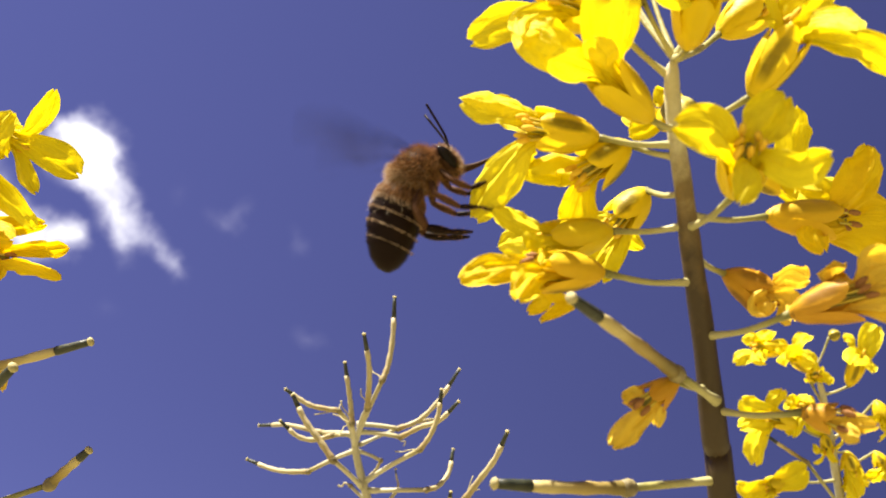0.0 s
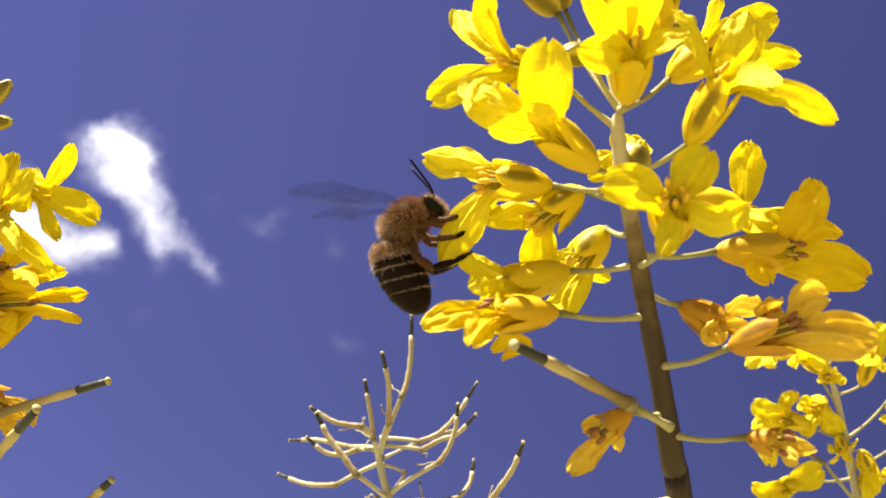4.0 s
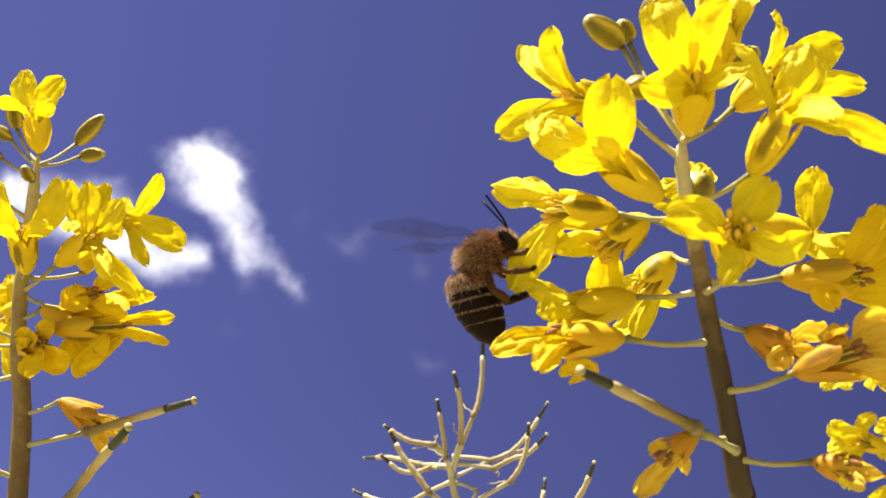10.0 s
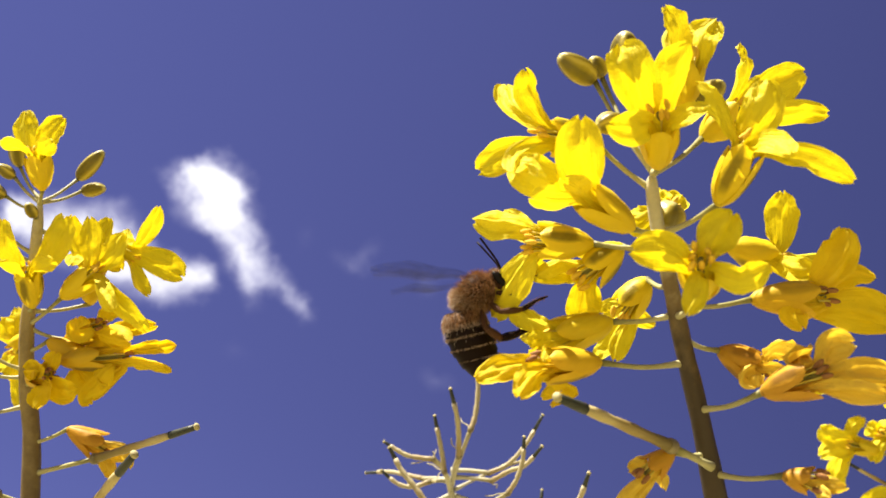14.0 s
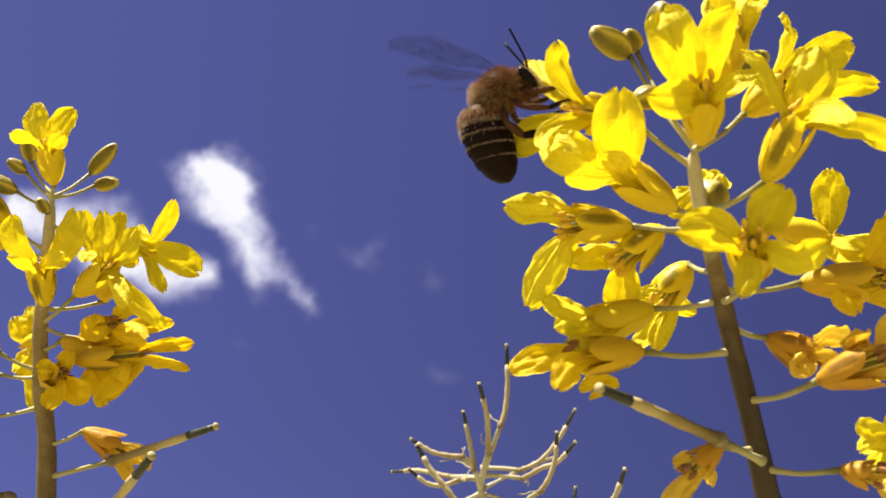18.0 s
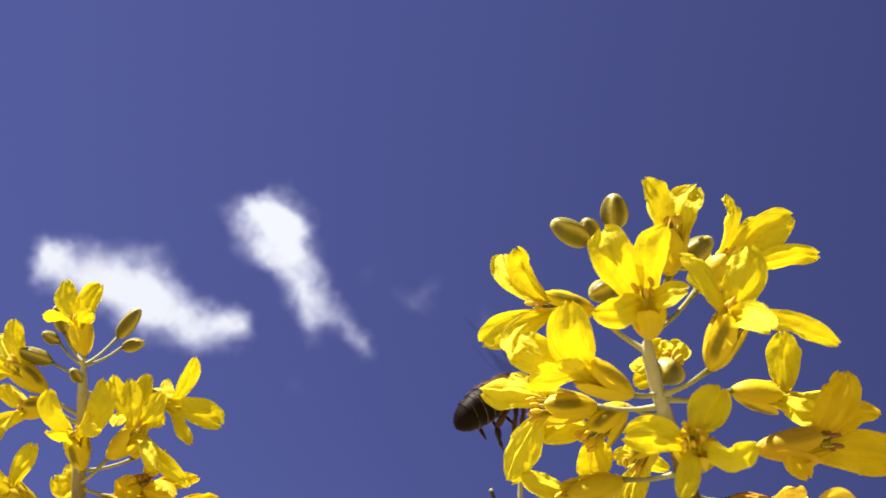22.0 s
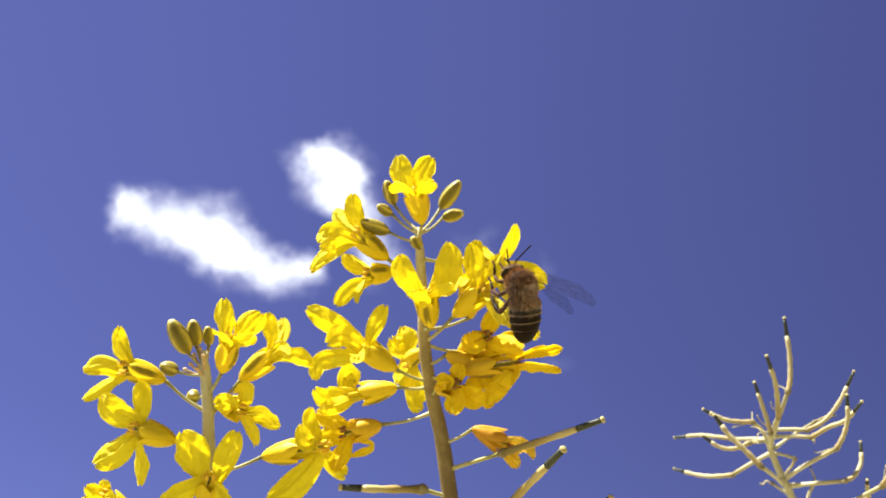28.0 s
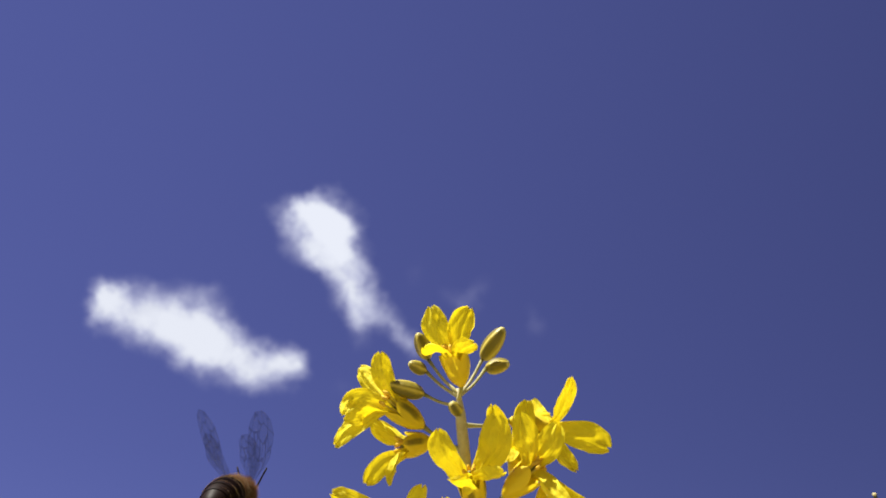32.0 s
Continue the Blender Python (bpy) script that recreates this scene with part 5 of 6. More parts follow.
def make_bee():
    """A honey bee: forward is +y, its back is +z, the thorax's middle is the origin; sizes in millimetres."""
    rnd = random.Random(7)
    bee = new("honey_bee")
    bee.scale = (1.3, 1.3, 1.3)
    bee.empty_display_size = 0.005
    tagged(bee, "brown furry honey bee with dark striped abdomen foraging on yellow flowers", "bee")
    size = (2.1 * MM, 2.1 * MM, 1.85 * MM)
    bm = bmesh.new()
    egg(bm, (0, 0, 0), size)
    thorax = part("thorax", bm, BEE_BROWN, bee)
    for label, mat, count, long, width, keep in (
        ("golden brown thorax fur", BEE_HAIR, 6500, 0.66, 0.014, lambda v: v.z < 0.86 or rnd.random() < 0.3),
        ("light tan fur fringe of the thorax", BEE_BAND_HAIR, 1500, 0.6, 0.015, lambda v: v.y < 0.1 and v.z < 0.86 and rnd.random() < 0.4 - v.y),
    ):
        bm = bmesh.new()
        fur(bm, egg_points(Vector((0, 0, 0)), size, count, rnd, keep), long * MM, width * MM, Vector((0, -0.45, 0)), rnd)
        part("fur", bm, mat, thorax, label)
    # furry rump that closes the thorax against the abdomen
    rump, rump_size = Vector((0, -1.35, 0.0)) * MM, (1.75 * MM, 1.1 * MM, 1.6 * MM)
    bm = bmesh.new()
    egg(bm, rump, rump_size)
    part("rump", bm, BEE_BROWN, thorax)
    for label, mat, count, long, keep in (
        ("tan fur of the rump", BEE_HAIR, 1300, 0.6, lambda v: v.y < 0.4),
        ("light tan fur of the rump", BEE_BAND_HAIR, 1200, 0.65, lambda v: v.y < 0.3 and v.z > -0.3),
        # cream colour here stands in for sun on the rump's pale edge
        ("pale fur fringe, cream as a sunlit rim", BEE_PALE_HAIR, 420, 0.7, lambda v: v.y < 0.2 and v.z > 0.35),
    ):
        bm = bmesh.new()
        fur(bm, egg_points(rump, rump_size, count, rnd, keep), long * MM, 0.014 * MM, Vector((0, -0.5, 0)), rnd)
        part("fur", bm, mat, thorax, label)
    # head
    at_head, head_size = Vector((0, 2.4, -1.0)) * MM, (1.55 * MM, 0.92 * MM, 1.5 * MM)
    bm = bmesh.new()
    egg(bm, at_head, head_size)
    head = part("head", bm, BEE_BROWN, bee)
    bm = bmesh.new()
    fur(bm, egg_points(at_head, head_size, 1300, rnd, lambda v: abs(v.x) < 0.8), 0.5 * MM, 0.017 * MM, Vector((0, 0.1, 0)), rnd)
    part("fur", bm, BEE_HAIR, head, "tan head fur")
    bm = bmesh.new()
    fur(bm, egg_points(at_head, head_size, 420, rnd, lambda v: abs(v.x) < 0.7 and v.y > 0.2), 0.5 * MM, 0.017 * MM, Vector((0, 0.1, 0)), rnd)
    part("fur", bm, BEE_PALE_HAIR, head, "pale face fur")
    for s in (-1, 1):
        bm = bmesh.new()
        egg(bm, (s * 1.22 * MM, 2.5 * MM, -0.8 * MM), (0.42 * MM, 0.48 * MM, 1.15 * MM), 10, 14)
        part("eye", bm, BEE_EYE, head, "glossy black compound eye")
        bm = bmesh.new()
        line = smooth_line([Vector(q) * MM for q in ((s * 0.35, 3.15, -0.35), (s * 0.6, 3.5, 0.4), (s * 0.95, 3.65, 1.1), (s * 1.9, 3.9, 3.5))], 4)
        tube(bm, line, [0.11 * MM] * len(line), 6)
        part("antenna", bm, BEE_DARK, head)
    bm = bmesh.new()
    line = smooth_line([Vector(q) * MM for q in ((0, 2.7, -1.9), (0, 3.3, -2.4), (0, 4.3, -2.8), (0, 5.5, -3.1))], 4)
    tube(bm, line, [MM * (0.46 - 0.03 * i) for i in range(len(line))], 8)
    part("proboscis", bm, BEE_BROWN, head)
    # abdomen, on a hinge behind the thorax
    long = 7.0
    radius = lambda q: float(np.interp(q, (0, 0.1, 0.3, 0.5, 0.7, 0.85, 0.95, 1), (1.55, 1.98, 2.2, 2.16, 1.9, 1.46, 0.95, 0.2)))
    middle = lambda q: Vector((0, -0.3 - long * q, -1.5 * q * q)) * MM
    rings = [(middle(k / 24), radius(k / 24) * MM) for k in range(25)]
    bm = bmesh.new()
    tube(bm, [c for c, r in rings], [r * 0.97 for c, r in rings], 22)
    abdomen = part("abdomen", bm, BEE_DARK, bee, "dark brown striped abdomen")
    for i in range(6):
        seg = rings[1 + i * 4:6 + i * 4] if i < 5 else rings[21:25]
        bm = bmesh.new()
        tube(bm, [c for c, r in seg], [r * (0.985 + 0.05 * j / 4) for j, (c, r) in enumerate(seg)], 22, False)
        part("segment", bm, BEE_BROWN if i < 1 else BEE_DARK, abdomen, "brown front plate" if i < 1 else "shiny dark plate")
        if i == 5:
            continue
        bm = bmesh.new()
        pts = []
        for n in range((2000, 1300, 900, 760, 560)[i]):
            a = rnd.uniform(0, 2 * math.pi)
            q = (1 + i * 4 + rnd.uniform(-0.9, (3.2, 0.9, -0.15, -0.25, -0.35)[i])) / 24
            q = min(max(q, 0.0), 0.97)
            nrm = Vector((math.cos(a), 0, math.sin(a)))
            pts.append((middle(q) + nrm * radius(q) * 1.045 * MM, nrm))
        fur(bm, pts, (0.5, 0.32, 0.22, 0.2, 0.18)[i] * MM, 0.016 * MM, Vector((0, -1.8, 0)), rnd)
        part("hair_band", bm, BEE_HAIR if i < 1 else BEE_BAND_HAIR, abdomen, "tan hair coat" if i < 1 else "thin tan hair band")
    # pale hair along the back of the front plates, coloured cream for the sunlit rim
    bm = bmesh.new()
    pts = []
    for n in range(520):
        a = rnd.gauss(math.pi / 2, 0.75)
        q = rnd.uniform(0.0, 0.34 * rnd.random() + 0.1)
        nrm = Vector((math.cos(a), 0, math.sin(a)))
        pts.append((middle(q) + nrm * radius(q) * 1.02 * MM, nrm))
    fur(bm, pts, 0.5 * MM, 0.014 * MM, Vector((0, -1.3, 0)), rnd)
    part("hair_band", bm, BEE_PALE_HAIR, abdomen, "pale hair on the back, cream as a sunlit rim")
    # legs: tuck is the turn of the leg when it hangs in flight
    legs = []
    for s in (-1, 1):
        for points, radii, label, tuck in (
            (((1.0, 1.4, -1.3), (1.9, 2.2, -2.4), (1.6, 3.6, -3.1), (1.2, 4.9, -2.7), (1.0, 6.0, -3.0)), (0.3, 0.36, 0.28, 0.17, 0.12), "", -75),
            (((1.1, 0.2, -1.5), (2.5, 0.2, -2.8), (2.2, 1.9, -4.2), (1.8, 3.4, -4.5), (1.6, 4.5, -5.0)), (0.32, 0.38, 0.30, 0.18, 0.12), "", -60),
            (((1.2, -0.9, -1.5), (2.5, -1.9, -2.9), (2.4, -1.5, -4.7), (2.1, 0.3, -5.6), (1.8, 2.0, -6.1)), (0.32, 0.42, 0.46, 0.36, 0.14), "thick hind leg", -50),
        ):
            upper, hip = leg(bee, [(s * x, y, z) for x, y, z in points], radii, label)
            legs.append((upper, hip, tuck))
    # wings
    wings = []
    for s in (-1, 1):
        for k, (root, reach, wide, sweep) in enumerate((((1.35, 0.7, 1.35), 9.6, 3.1, 0.0), ((1.45, -0.4, 1.2), 6.8, 2.4, -0.5))):
            bm = bmesh.new()
            line = [Vector((s * reach * q / 12, sweep * (q / 12) - 0.25 * reach * (q / 12) ** 2, 0.12 * math.sin(q * 0.9))) * MM for q in range(13)]
            half = [MM * wide / 2 * (0.18 + 0.82 * math.sin(min(1, q / 8) * math.pi / 2)) * math.sqrt(max(0.04, 1 - max(0, (q - 7) / 5.2) ** 2)) for q in range(13)]
            blade(bm, line, lambda i: Vector((0, 1, 0)), half, 0.0, 0.06, k + s, 6)
            w = part("fore_wing" if k == 0 else "hind_wing", bm, WING, bee, "smoky transparent wing")
            wings.append((w, s, Vector((s * root[0], root[1], root[2])) * MM, k))
    return bee, abdomen, wings, legs


bee, abdomen, wings, legs = make_bee()


# ---- clouds ----
def cloud(name, half_w, half_h, material, label):
    bm = bmesh.new()
    bmesh.ops.create_grid(bm, x_segments=2, y_segments=2, size=1.0, matrix=Matrix.Diagonal((half_w, half_h, 1, 1)))
    ob = part(name, bm, material, None)
    ob.visible_shadow = False
    return tagged(ob, label, "cloud", "", "structure")


PX = 1000 / 1707
TALL = [(-96, 120, 60, 50, 10, 1.1), (-36, 116, 80, 54, -20, 1.3), (-62, 76, 78, 66, 0, 1.3), (-20, 52, 68, 74, 20, 1.1), (8, -14, 60, 88, 25, 1.15), (18, -72, 42, 62, 10, 0.7), (74, -74, 40, 74, 38, 0.74), (106, -112, 34, 44, 40, 0.55), (195, -40, 60, 36, -25, 0.36), (228, -18, 34, 50, -40, 0.32), (120, 10, 36, 46, 20, 0.2), (330, -75, 30, 44, 20, 0.3), (345, -242, 52, 26, -15, 0.32), (-20, -190, 50, 36, 0, 0.18)]
LONG = [(-160, 71, 54, 46, -10, 1.2), (-112, 50, 98, 74, -14, 1.3), (-12, 32, 108, 92, -12, 1.4), (42, -18, 124, 76, -22, 1.3), (134, -46, 88, 58, -10, 1.1), (178, -40, 44, 46, 10, 0.8), (30, 95, 34, 24, 0, 0.3)]
scaled = lambda blobs: [(x * PX, y * PX, a * PX, b * PX, turn, w) for x, y, a, b, turn, w in blobs]
cloud_tall = cloud("cloud", 480 * PX, 430 * PX, cloud_material("cloud_vapour_tall", scaled(TALL), 44, 0.33), "small torn white cumulus cloud with a trailing tail")
cloud_long = cloud("cloud", 290 * PX, 220 * PX, cloud_material("cloud_vapour_long", scaled(LONG), 44, 0.32), "long fluffy white cumulus cloud in blue sky")

# ---- what moves ----
# seconds, thorax, way the head points, way the back faces, degrees by which the abdomen is curled under
BEE_ROWS = [
    (0, (0.01019, 0.09224, 1.16987), (0.708, -0.134, 0.693), (-0.683, -0.381, 0.624), 26),
    (0.2, (0.01153, 0.09238, 1.17002), (0.651, -0.166, 0.740), (-0.739, -0.362, 0.569), 58),
    (0.5, (0.01209, 0.09212, 1.17072), (0.655, -0.163, 0.738), (-0.735, -0.362, 0.573), 58),
    (1, (0.01205, 0.09257, 1.16981), (0.655, -0.160, 0.738), (-0.735, -0.363, 0.573), 58),
    (2, (0.01268, 0.09226, 1.17050), (0.654, -0.138, 0.744), (-0.729, -0.376, 0.572), 58),
    (3, (0.01268, 0.09241, 1.17003), (0.656, -0.129, 0.743), (-0.723, -0.389, 0.571), 58),
    (3.5, (0.01257, 0.09234, 1.17013), (0.663, -0.123, 0.738), (-0.716, -0.393, 0.577), 58),
    (6, (0.01207, 0.09242, 1.16929), (0.655, -0.105, 0.748), (-0.711, -0.422, 0.563), 58),
    (7, (0.01207, 0.09229, 1.16942), (0.655, -0.093, 0.750), (-0.706, -0.430, 0.563), 58),
    (8, (0.01240, 0.09223, 1.16972), (0.661, -0.074, 0.747), (-0.695, -0.435, 0.572), 58),
    (9, (0.01316, 0.09226, 1.16989), (0.654, -0.075, 0.753), (-0.698, -0.444, 0.562), 58),
    (10, (0.01304, 0.09239, 1.16943), (0.651, -0.083, 0.754), (-0.698, -0.457, 0.552), 58),
    (11, (0.01410, 0.09253, 1.16975), (0.657, -0.076, 0.750), (-0.690, -0.462, 0.557), 58),
    (12, (0.01385, 0.09237, 1.16998), (0.667, -0.078, 0.741), (-0.685, -0.456, 0.568), 58),
    (13, (0.01451, 0.09316, 1.16887), (0.665, -0.076, 0.743), (-0.686, -0.455, 0.568), 58),
    (14.5, (0.01422, 0.09324, 1.16844), (0.671, -0.068, 0.738), (-0.675, -0.468, 0.571), 58),
    (16.5, (0.01549, 0.09323, 1.16918), (0.666, -0.059, 0.743), (-0.673, -0.476, 0.566), 58),
    (17, (0.01596, 0.09056, 1.16782), (0.664, -0.059, 0.746), (-0.673, -0.482, 0.561), 58),
    (17.3, (0.01422, 0.08944, 1.16665), (0.667, -0.057, 0.743), (-0.671, -0.479, 0.566), 58),
    (17.4, (0.01177, 0.08671, 1.16798), (0.946, 0.168, 0.276), (-0.099, -0.662, 0.743), 35),
    (17.5, (0.00045, 0.08139, 1.17529), (0.938, 0.234, 0.255), (-0.059, -0.619, 0.784), 14),
    (17.6, (0.00030, 0.07987, 1.17801), (0.916, 0.097, 0.389), (-0.227, -0.674, 0.703), 18),
    (17.7, (0.00817, 0.07824, 1.18588), (0.947, 0.169, 0.273), (-0.096, -0.661, 0.744), 14),
    (17.8, (0.01268, 0.07888, 1.18746), (0.947, 0.170, 0.272), (-0.095, -0.661, 0.744), 25),
    (17.9, (0.01402, 0.08002, 1.18617), (0.921, 0.277, 0.273), (0.003, -0.707, 0.707), 50),
    (18, (0.01478, 0.08011, 1.18656), (0.727, 0.016, 0.686), (-0.597, -0.479, 0.644), 60),
    (18.5, (0.01735, 0.08220, 1.18471), (0.724, 0.033, 0.689), (-0.593, -0.481, 0.646), 60),
    (19, (0.01448, 0.08104, 1.18450), (0.731, 0.031, 0.682), (-0.584, -0.488, 0.649), 60),
    (19.5, (0.01591, 0.08209, 1.18292), (0.743, 0.041, 0.668), (-0.563, -0.502, 0.657), 60),
    (19.8, (0.01553, 0.08169, 1.18270), (0.744, 0.024, 0.667), (-0.564, -0.511, 0.648), 60),
    (19.9, (0.01230, 0.08508, 1.18696), (0.955, 0.244, 0.167), (0.039, -0.664, 0.747), 30),
    (20, (0.00448, 0.08152, 1.18803), (0.938, 0.256, 0.234), (-0.015, -0.645, 0.764), 14),
    (20.1, (0.00484, 0.08581, 1.18510), (0.938, 0.258, 0.233), (-0.012, -0.645, 0.764), 14),
    (20.2, (0.01620, 0.08073, 1.18199), (0.913, 0.093, 0.396), (-0.220, -0.707, 0.672), 30),
    (20.3, (0.01494, 0.08292, 1.18363), (0.814, 0.079, 0.575), (-0.450, -0.540, 0.711), 40),
    (20.5, (0.01450, 0.08447, 1.18274), (0.778, 0.029, 0.627), (-0.521, -0.528, 0.671), 66),
    (21, (0.01565, 0.08178, 1.18243), (0.786, 0.052, 0.616), (-0.506, -0.519, 0.689), 66),
    (21.5, (0.01553, 0.08453, 1.18338), (0.788, 0.051, 0.614), (-0.500, -0.530, 0.685), 66),
    (21.7, (0.01629, 0.08315, 1.18199), (0.936, 0.173, 0.307), (-0.103, -0.698, 0.709), 35),
    (21.8, (0.01260, 0.08258, 1.18463), (0.936, 0.174, 0.307), (-0.102, -0.699, 0.708), 25),
    (21.9, (0.01267, 0.08565, 1.18158), (0.745, 0.648, 0.158), (0.297, -0.534, 0.792), 20),
    (22, (0.01018, 0.11607, 1.18708), (0.609, 0.724, 0.324), (0.260, -0.568, 0.781), 20),
    (22.1, (0.01847, 0.11560, 1.17662), (0.756, 0.609, 0.241), (0.228, -0.590, 0.775), 20),
    (22.4, (0.04093, 0.12527, 1.17977), (0.907, 0.314, 0.282), (-0.024, -0.629, 0.777), 20),
    (23, (0.03972, 0.12117, 1.17889), (0.405, -0.118, 0.907), (0.557, 0.818, -0.142), 30),
    (23.5, (0.04032, 0.12383, 1.17912), (0.401, -0.108, 0.910), (0.557, 0.817, -0.148), 30),
    (23.8, (0.03820, 0.12114, 1.18677), (-0.165, -0.345, 0.924), (0.043, 0.933, 0.356), 20),
    (24, (0.03227, 0.11695, 1.19407), (-0.889, -0.307, 0.341), (0.408, -0.191, 0.893), 14),
    (24.1, (0.00124, 0.14861, 1.20419), (-0.927, -0.367, -0.073), (0.147, -0.537, 0.831), 12),
    (24.2, (-0.01872, 0.13898, 1.19284), (-0.951, -0.309, 0.017), (0.197, -0.561, 0.804), 10),
    (24.3, (-0.03520, 0.12047, 1.19087), (-0.950, -0.311, 0.017), (0.197, -0.559, 0.805), 10),
    (24.4, (-0.04086, 0.11941, 1.18828), (-0.961, -0.268, -0.071), (0.104, -0.585, 0.804), 10),
    (24.5, (-0.04239, 0.11897, 1.18786), (-0.960, -0.269, -0.071), (0.104, -0.583, 0.806), 12),
    (24.6, (-0.04952, 0.11612, 1.18712), (-0.996, -0.083, -0.023), (0.038, -0.668, 0.744), 40),
    (24.8, (-0.04916, 0.11327, 1.18354), (-0.987, 0.108, -0.118), (-0.159, -0.745, 0.648), 75),
    (25, (-0.04769, 0.10905, 1.18112), (-0.618, -0.201, 0.760), (0.644, -0.683, 0.343), 35),
    (25.5, (-0.04714, 0.10895, 1.18188), (-0.617, -0.211, 0.759), (0.653, -0.675, 0.343), 35),
    (26, (-0.04695, 0.10942, 1.18118), (-0.614, -0.211, 0.761), (0.655, -0.674, 0.342), 35),
    (26.5, (-0.04728, 0.10995, 1.17976), (-0.613, -0.218, 0.760), (0.669, -0.655, 0.352), 35),
    (28.5, (-0.04682, 0.10533, 1.18060), (-0.340, -0.087, 0.936), (0.619, -0.770, 0.153), 38),
    (29, (-0.04655, 0.10570, 1.17986), (-0.342, -0.080, 0.936), (0.623, -0.766, 0.162), 38),
    (29.3, (-0.04690, 0.10519, 1.18132), (-0.334, -0.105, 0.937), (0.627, -0.767, 0.137), 38),
    (29.4, (-0.05517, 0.11651, 1.19464), (-0.976, -0.095, 0.198), (0.216, -0.582, 0.784), 40),
    (29.5, (-0.06059, 0.10736, 1.20233), (-0.760, 0.135, -0.636), (0.284, -0.811, -0.511), 30),
    (29.6, (-0.06458, 0.10115, 1.20095), (-0.222, 0.588, -0.778), (0.479, -0.629, -0.612), 20),
    (29.7, (-0.06186, 0.09952, 1.19215), (-0.691, 0.723, -0.006), (-0.320, -0.299, 0.899), 15),
    (29.8, (-0.05739, 0.09156, 1.17735), (-0.267, 0.180, 0.947), (0.404, -0.871, 0.279), 15),
    (29.9, (-0.05770, 0.09179, 1.17588), (-0.244, 0.102, 0.965), (0.356, -0.916, 0.186), 40),
    (30, (-0.05723, 0.09175, 1.17585), (-0.250, 0.114, 0.962), (0.357, -0.912, 0.200), 40),
    (30.5, (-0.05900, 0.09069, 1.17598), (-0.472, 0.034, 0.881), (0.215, -0.964, 0.153), 40),
    (30.8, (-0.05913, 0.09194, 1.17346), (-0.464, 0.022, 0.885), (0.220, -0.966, 0.139), 40),
    (31, (-0.05988, 0.09075, 1.17565), (-0.569, -0.308, 0.763), (0.341, -0.932, -0.122), 35),
    (31.1, (-0.06464, 0.09863, 1.17974), (-0.737, 0.216, 0.641), (0.285, -0.760, 0.584), 14),
    (31.2, (-0.08069, 0.09297, 1.18957), (-0.703, 0.642, -0.307), (-0.112, 0.327, 0.939), 14),
    (31.3, (-0.09302, 0.08959, 1.18820), (0.292, 0.624, -0.725), (0.952, -0.262, 0.158), 20),
    (31.4, (-0.08892, 0.09626, 1.17899), (0.346, 0.641, -0.685), (0.935, -0.296, 0.195), 20),
    (31.5, (-0.08703, 0.09728, 1.17925), (0.306, 0.639, -0.705), (0.935, -0.342, 0.095), 20),
    (31.7, (-0.09482, 0.08939, 1.18128), (-0.059, 0.883, -0.466), (0.795, 0.324, 0.513), 16),
    (31.8, (-0.09578, 0.08868, 1.17643), (-0.256, 0.958, -0.128), (0.070, 0.150, 0.986), 12),
    (32, (-0.09518, 0.08425, 1.17538), (-0.326, 0.944, 0.057), (0.037, -0.048, 0.998), 12),
]
# seconds, middle, right, up
TALL_ROWS = [
    (0, (-479.5, 820.4, 466.1), (0.9891, 0.1012, 0.1070), (-0.0478, -0.4669, 0.8830)),
    (3, (-490.2, 805.9, 460.8), (0.9833, 0.1492, 0.1041), (-0.0245, -0.4584, 0.8884)),
    (6, (-481.6, 798.1, 452.0), (0.9751, 0.1908, 0.1132), (-0.0122, -0.4632, 0.8862)),
    (9, (-472.8, 789.6, 453.7), (0.9666, 0.2277, 0.1175), (-0.0004, -0.4572, 0.8894)),
    (13, (-464.5, 797.5, 442.2), (0.9662, 0.2347, 0.1064), (0.0152, -0.4641, 0.8857)),
    (17, (-481.1, 780.9, 448.3), (0.9575, 0.2657, 0.1122), (0.0269, -0.4694, 0.8826)),
    (19, (-468.1, 784.6, 446.9), (0.9543, 0.2843, 0.0924), (0.0518, -0.4617, 0.8855)),
    (20, (-467.3, 775.3, 463.4), (0.9530, 0.2916, 0.0822), (0.0755, -0.4915, 0.8676)),
    (21, (-466.1, 786.1, 441.3), (0.9467, 0.3170, 0.0578), (0.1046, -0.4721, 0.8753)),
    (22, (-457.0, 778.4, 456.7), (0.9422, 0.3294, 0.0617), (0.1121, -0.4831, 0.8684)),
    (23, (-472.5, 769.5, 451.7), (0.9316, 0.3569, 0.0694), (0.1149, -0.4700, 0.8752)),
    (24, (-477.4, 765.5, 451.7), (0.9279, 0.3656, 0.0731), (0.1123, -0.4610, 0.8803)),
    (25, (-484.8, 772.3, 430.7), (0.9230, 0.3785, 0.0686), (0.1170, -0.4462, 0.8873)),
    (26, (-487.6, 767.0, 434.9), (0.9180, 0.3914, 0.0640), (0.1216, -0.4313, 0.8940)),
    (29, (-477.9, 788.0, 397.5), (0.9054, 0.4201, 0.0611), (0.1085, -0.3682, 0.9234)),
    (30, (-508.5, 785.9, 362.9), (0.8936, 0.4451, 0.0572), (0.1102, -0.3412, 0.9335)),
    (30.5, (-514.6, 789.0, 348.5), (0.8929, 0.4468, 0.0554), (0.1167, -0.3484, 0.9300)),
    (31, (-522.1, 781.8, 355.6), (0.8922, 0.4485, 0.0535), (0.1232, -0.3556, 0.9265)),
    (32, (-530.3, 766.5, 377.3), (0.8839, 0.4658, 0.0412), (0.1578, -0.3802, 0.9114)),
]
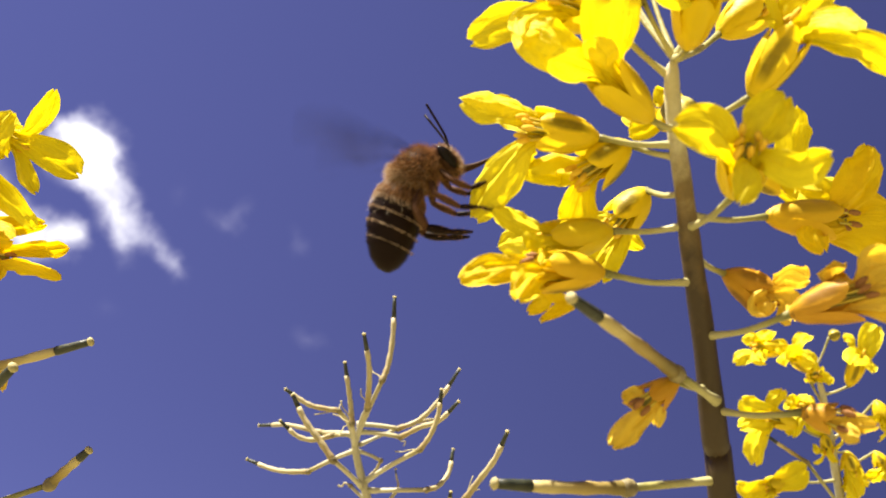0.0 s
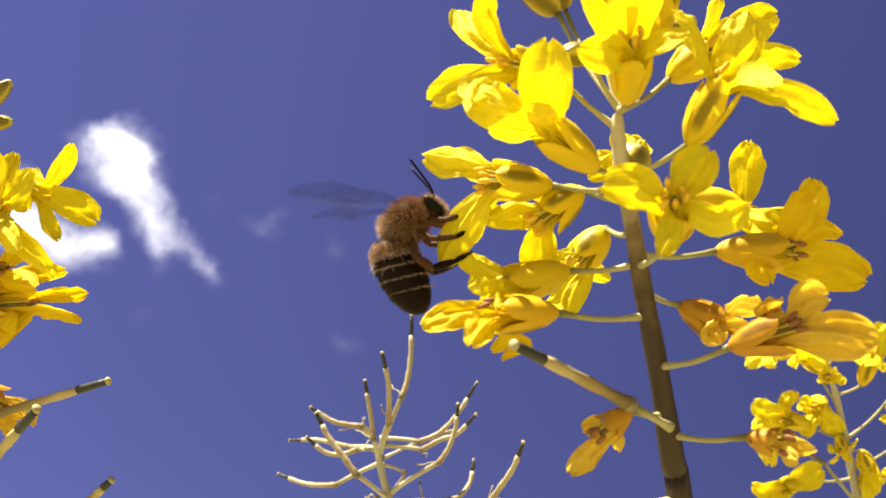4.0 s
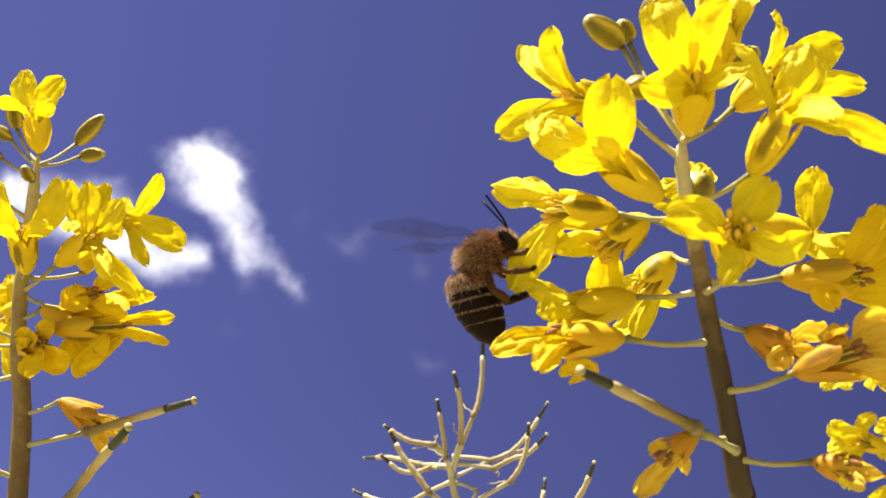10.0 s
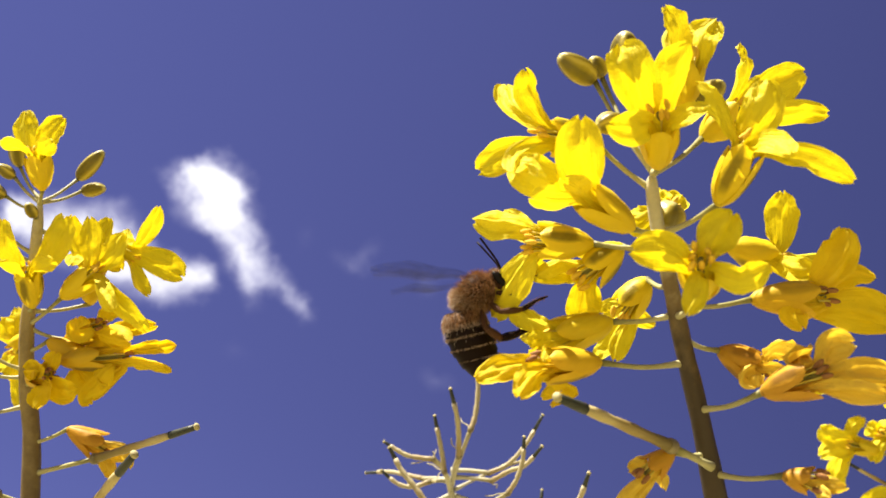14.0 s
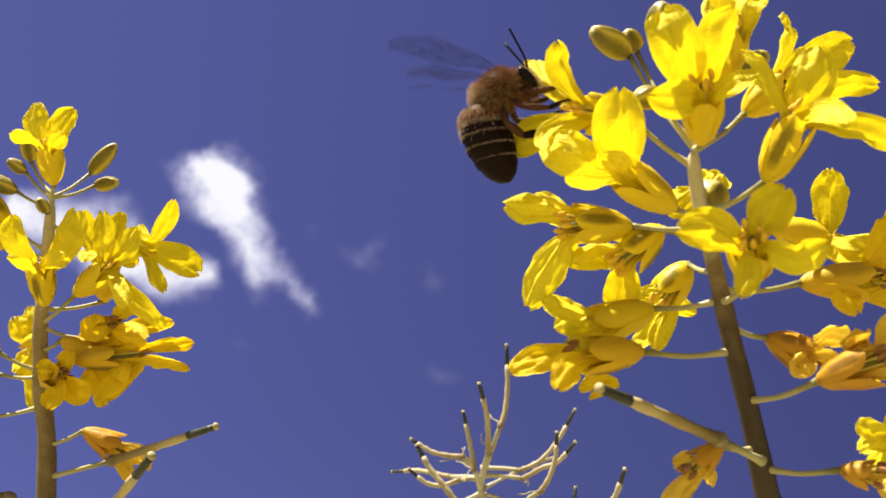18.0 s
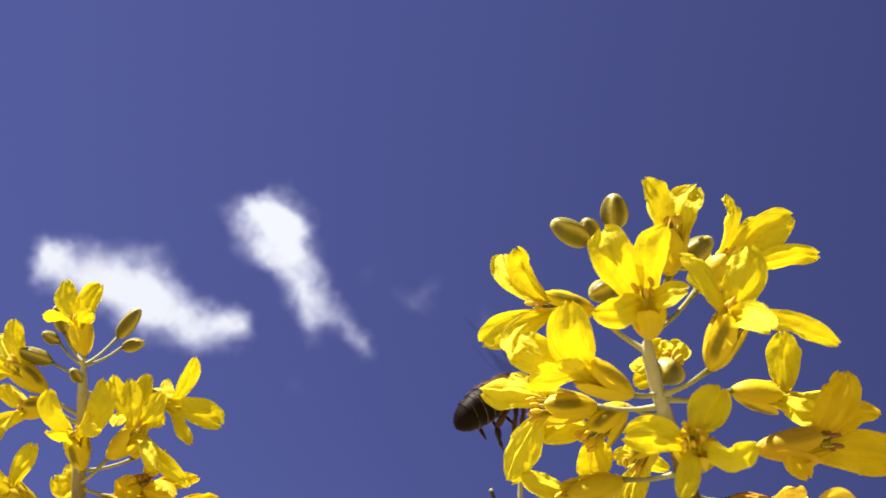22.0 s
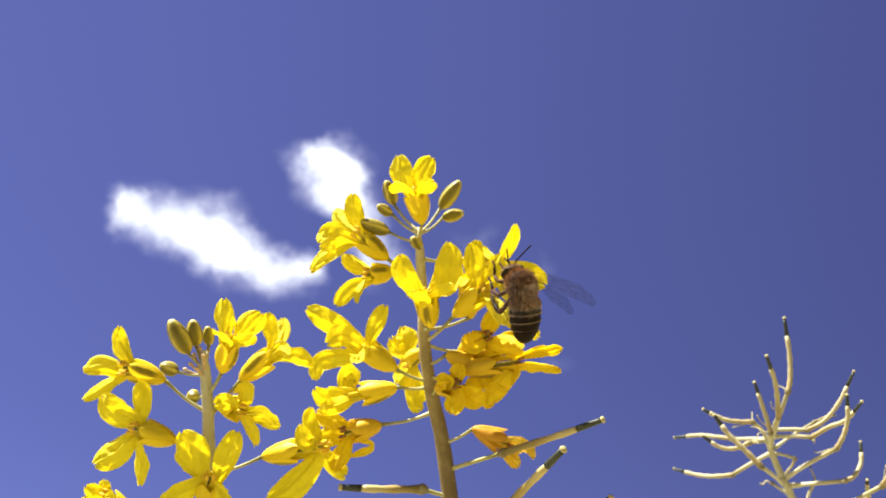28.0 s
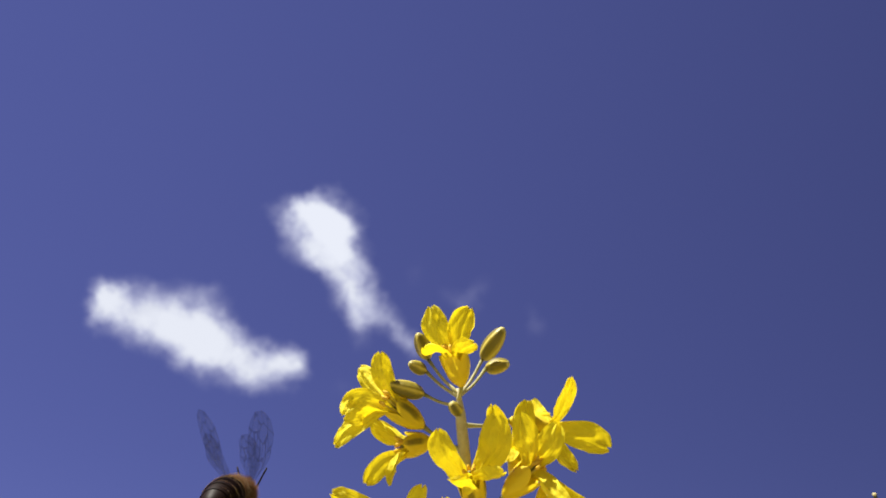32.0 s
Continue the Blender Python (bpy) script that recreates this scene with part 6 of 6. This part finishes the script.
LONG_ROWS = [
    (0, (-619.3, 811.5, 440.5), (0.9891, 0.1012, 0.1070), (-0.0478, -0.4669, 0.8830)),
    (3, (-635.1, 791.1, 431.4), (0.9833, 0.1492, 0.1041), (-0.0245, -0.4584, 0.8884)),
    (6, (-618.7, 776.6, 425.7), (0.9751, 0.1908, 0.1132), (-0.0122, -0.4632, 0.8862)),
    (9, (-608.9, 762.9, 426.7), (0.9666, 0.2277, 0.1175), (-0.0004, -0.4572, 0.8894)),
    (13, (-600.7, 769.9, 416.8), (0.9662, 0.2347, 0.1064), (0.0152, -0.4641, 0.8857)),
    (17, (-620.8, 749.2, 419.1), (0.9575, 0.2657, 0.1122), (0.0269, -0.4694, 0.8826)),
    (19, (-607.8, 750.8, 418.9), (0.9543, 0.2843, 0.0924), (0.0518, -0.4617, 0.8855)),
    (20, (-608.4, 741.4, 435.6), (0.9530, 0.2916, 0.0822), (0.0755, -0.4915, 0.8676)),
    (21, (-609.7, 742.4, 424.8), (0.9467, 0.3170, 0.0578), (0.1046, -0.4721, 0.8753)),
    (23, (-622.1, 721.3, 425.3), (0.9316, 0.3569, 0.0694), (0.1149, -0.4700, 0.8752)),
    (24, (-620.2, 721.8, 419.0), (0.9279, 0.3656, 0.0731), (0.1123, -0.4610, 0.8803)),
    (25, (-627.7, 728.3, 394.1), (0.9230, 0.3785, 0.0686), (0.1170, -0.4462, 0.8873)),
    (26, (-629.3, 721.6, 397.5), (0.9180, 0.3914, 0.0640), (0.1216, -0.4313, 0.8940)),
    (29, (-619.6, 732.1, 366.5), (0.9054, 0.4201, 0.0611), (0.1085, -0.3682, 0.9234)),
    (30, (-649.8, 731.6, 316.3), (0.8936, 0.4451, 0.0572), (0.1102, -0.3412, 0.9335)),
    (30.5, (-656.2, 737.7, 295.3), (0.8929, 0.4468, 0.0554), (0.1167, -0.3484, 0.9300)),
    (31, (-663.5, 732.0, 300.1), (0.8922, 0.4485, 0.0535), (0.1232, -0.3556, 0.9265)),
    (32, (-682.1, 716.5, 311.9), (0.8839, 0.4658, 0.0412), (0.1578, -0.3802, 0.9114)),
]


# seconds, lean of the dry stalk's top towards x and y in millimetres
DRY_ROWS = [(0, -1.0, 0.7), (3.5, 0, 0), (16.5, 0, 0), (20, 2.5, -5.0), (22, 2.5, -9.0), (24, 2.4, -11.0), (25, 0.5, -7.5), (26, -0.6, -5.0), (28.5, 0.2, 0.4), (29, 0.3, 0.9), (30, -1.8, 9.0), (30.5, -3.5, 7.0), (31.5, 1.2, 3.8), (32, 1.2, 3.8)]


def frame_of(place, right, ahead, up):
    m = Matrix.Identity(4)
    for i, v in enumerate((Vector(right), Vector(ahead), Vector(up))):
        m.col[i][:3] = v
    m.col[3][:3] = place
    return m


def motions():
    walk(bee, [(t, frame_of(p, Vector(h).cross(Vector(b)), h, b)) for t, p, h, b, c in BEE_ROWS])
    hinge = Vector((0, -1.3, -0.3)) * MM
    walk(abdomen, [(t, pose(*(hinge + Vector((0, -0.8, 0.45)) * MM * max(0.0, (c - 36) / 24)), c, 0, 0)) for t, p, h, b, c in BEE_ROWS])
    for upper, hip, tuck in legs:
        walk(upper, [(t, pose(*hip, tuck * min(1.0, max(0.0, (34 - c) / 18)), 0, 0)) for t, p, h, b, c in BEE_ROWS])
    walk(dry_stalk, [(t, pose(*dry_foot, math.degrees(-y * MM / 1.2), math.degrees(x * MM / 1.2), 0)) for t, x, y in DRY_ROWS])
    beats = [36, -8, 14, 40, 2, -14, 30, 20, -16, 8, 38, -2]
    for w, s, root, k in wings:
        rows = []
        for n in range(0, 961):
            a = beats[(n * 5 + 3) % 12]
            t = n / 30
            if 24.7 < t < 29.3 or 29.9 < t < 31.0:  # at rest, swept back
                rows.append((t, pose(*root, -10, -s * (12 - 8 * k + (n % 3)), -s * (38 + 10 * k))))
            else:
                rows.append((t, pose(*root, -8, -s * (a + 8 - 6 * k), -s * (50 + 8 * k))))
        walk(w, rows)
    for ob, rows in ((cloud_tall, TALL_ROWS), (cloud_long, LONG_ROWS)):
        walk(ob, [(t, frame_of(p, r, u, Vector(r).cross(Vector(u)))) for t, p, r, u in rows])


motions()
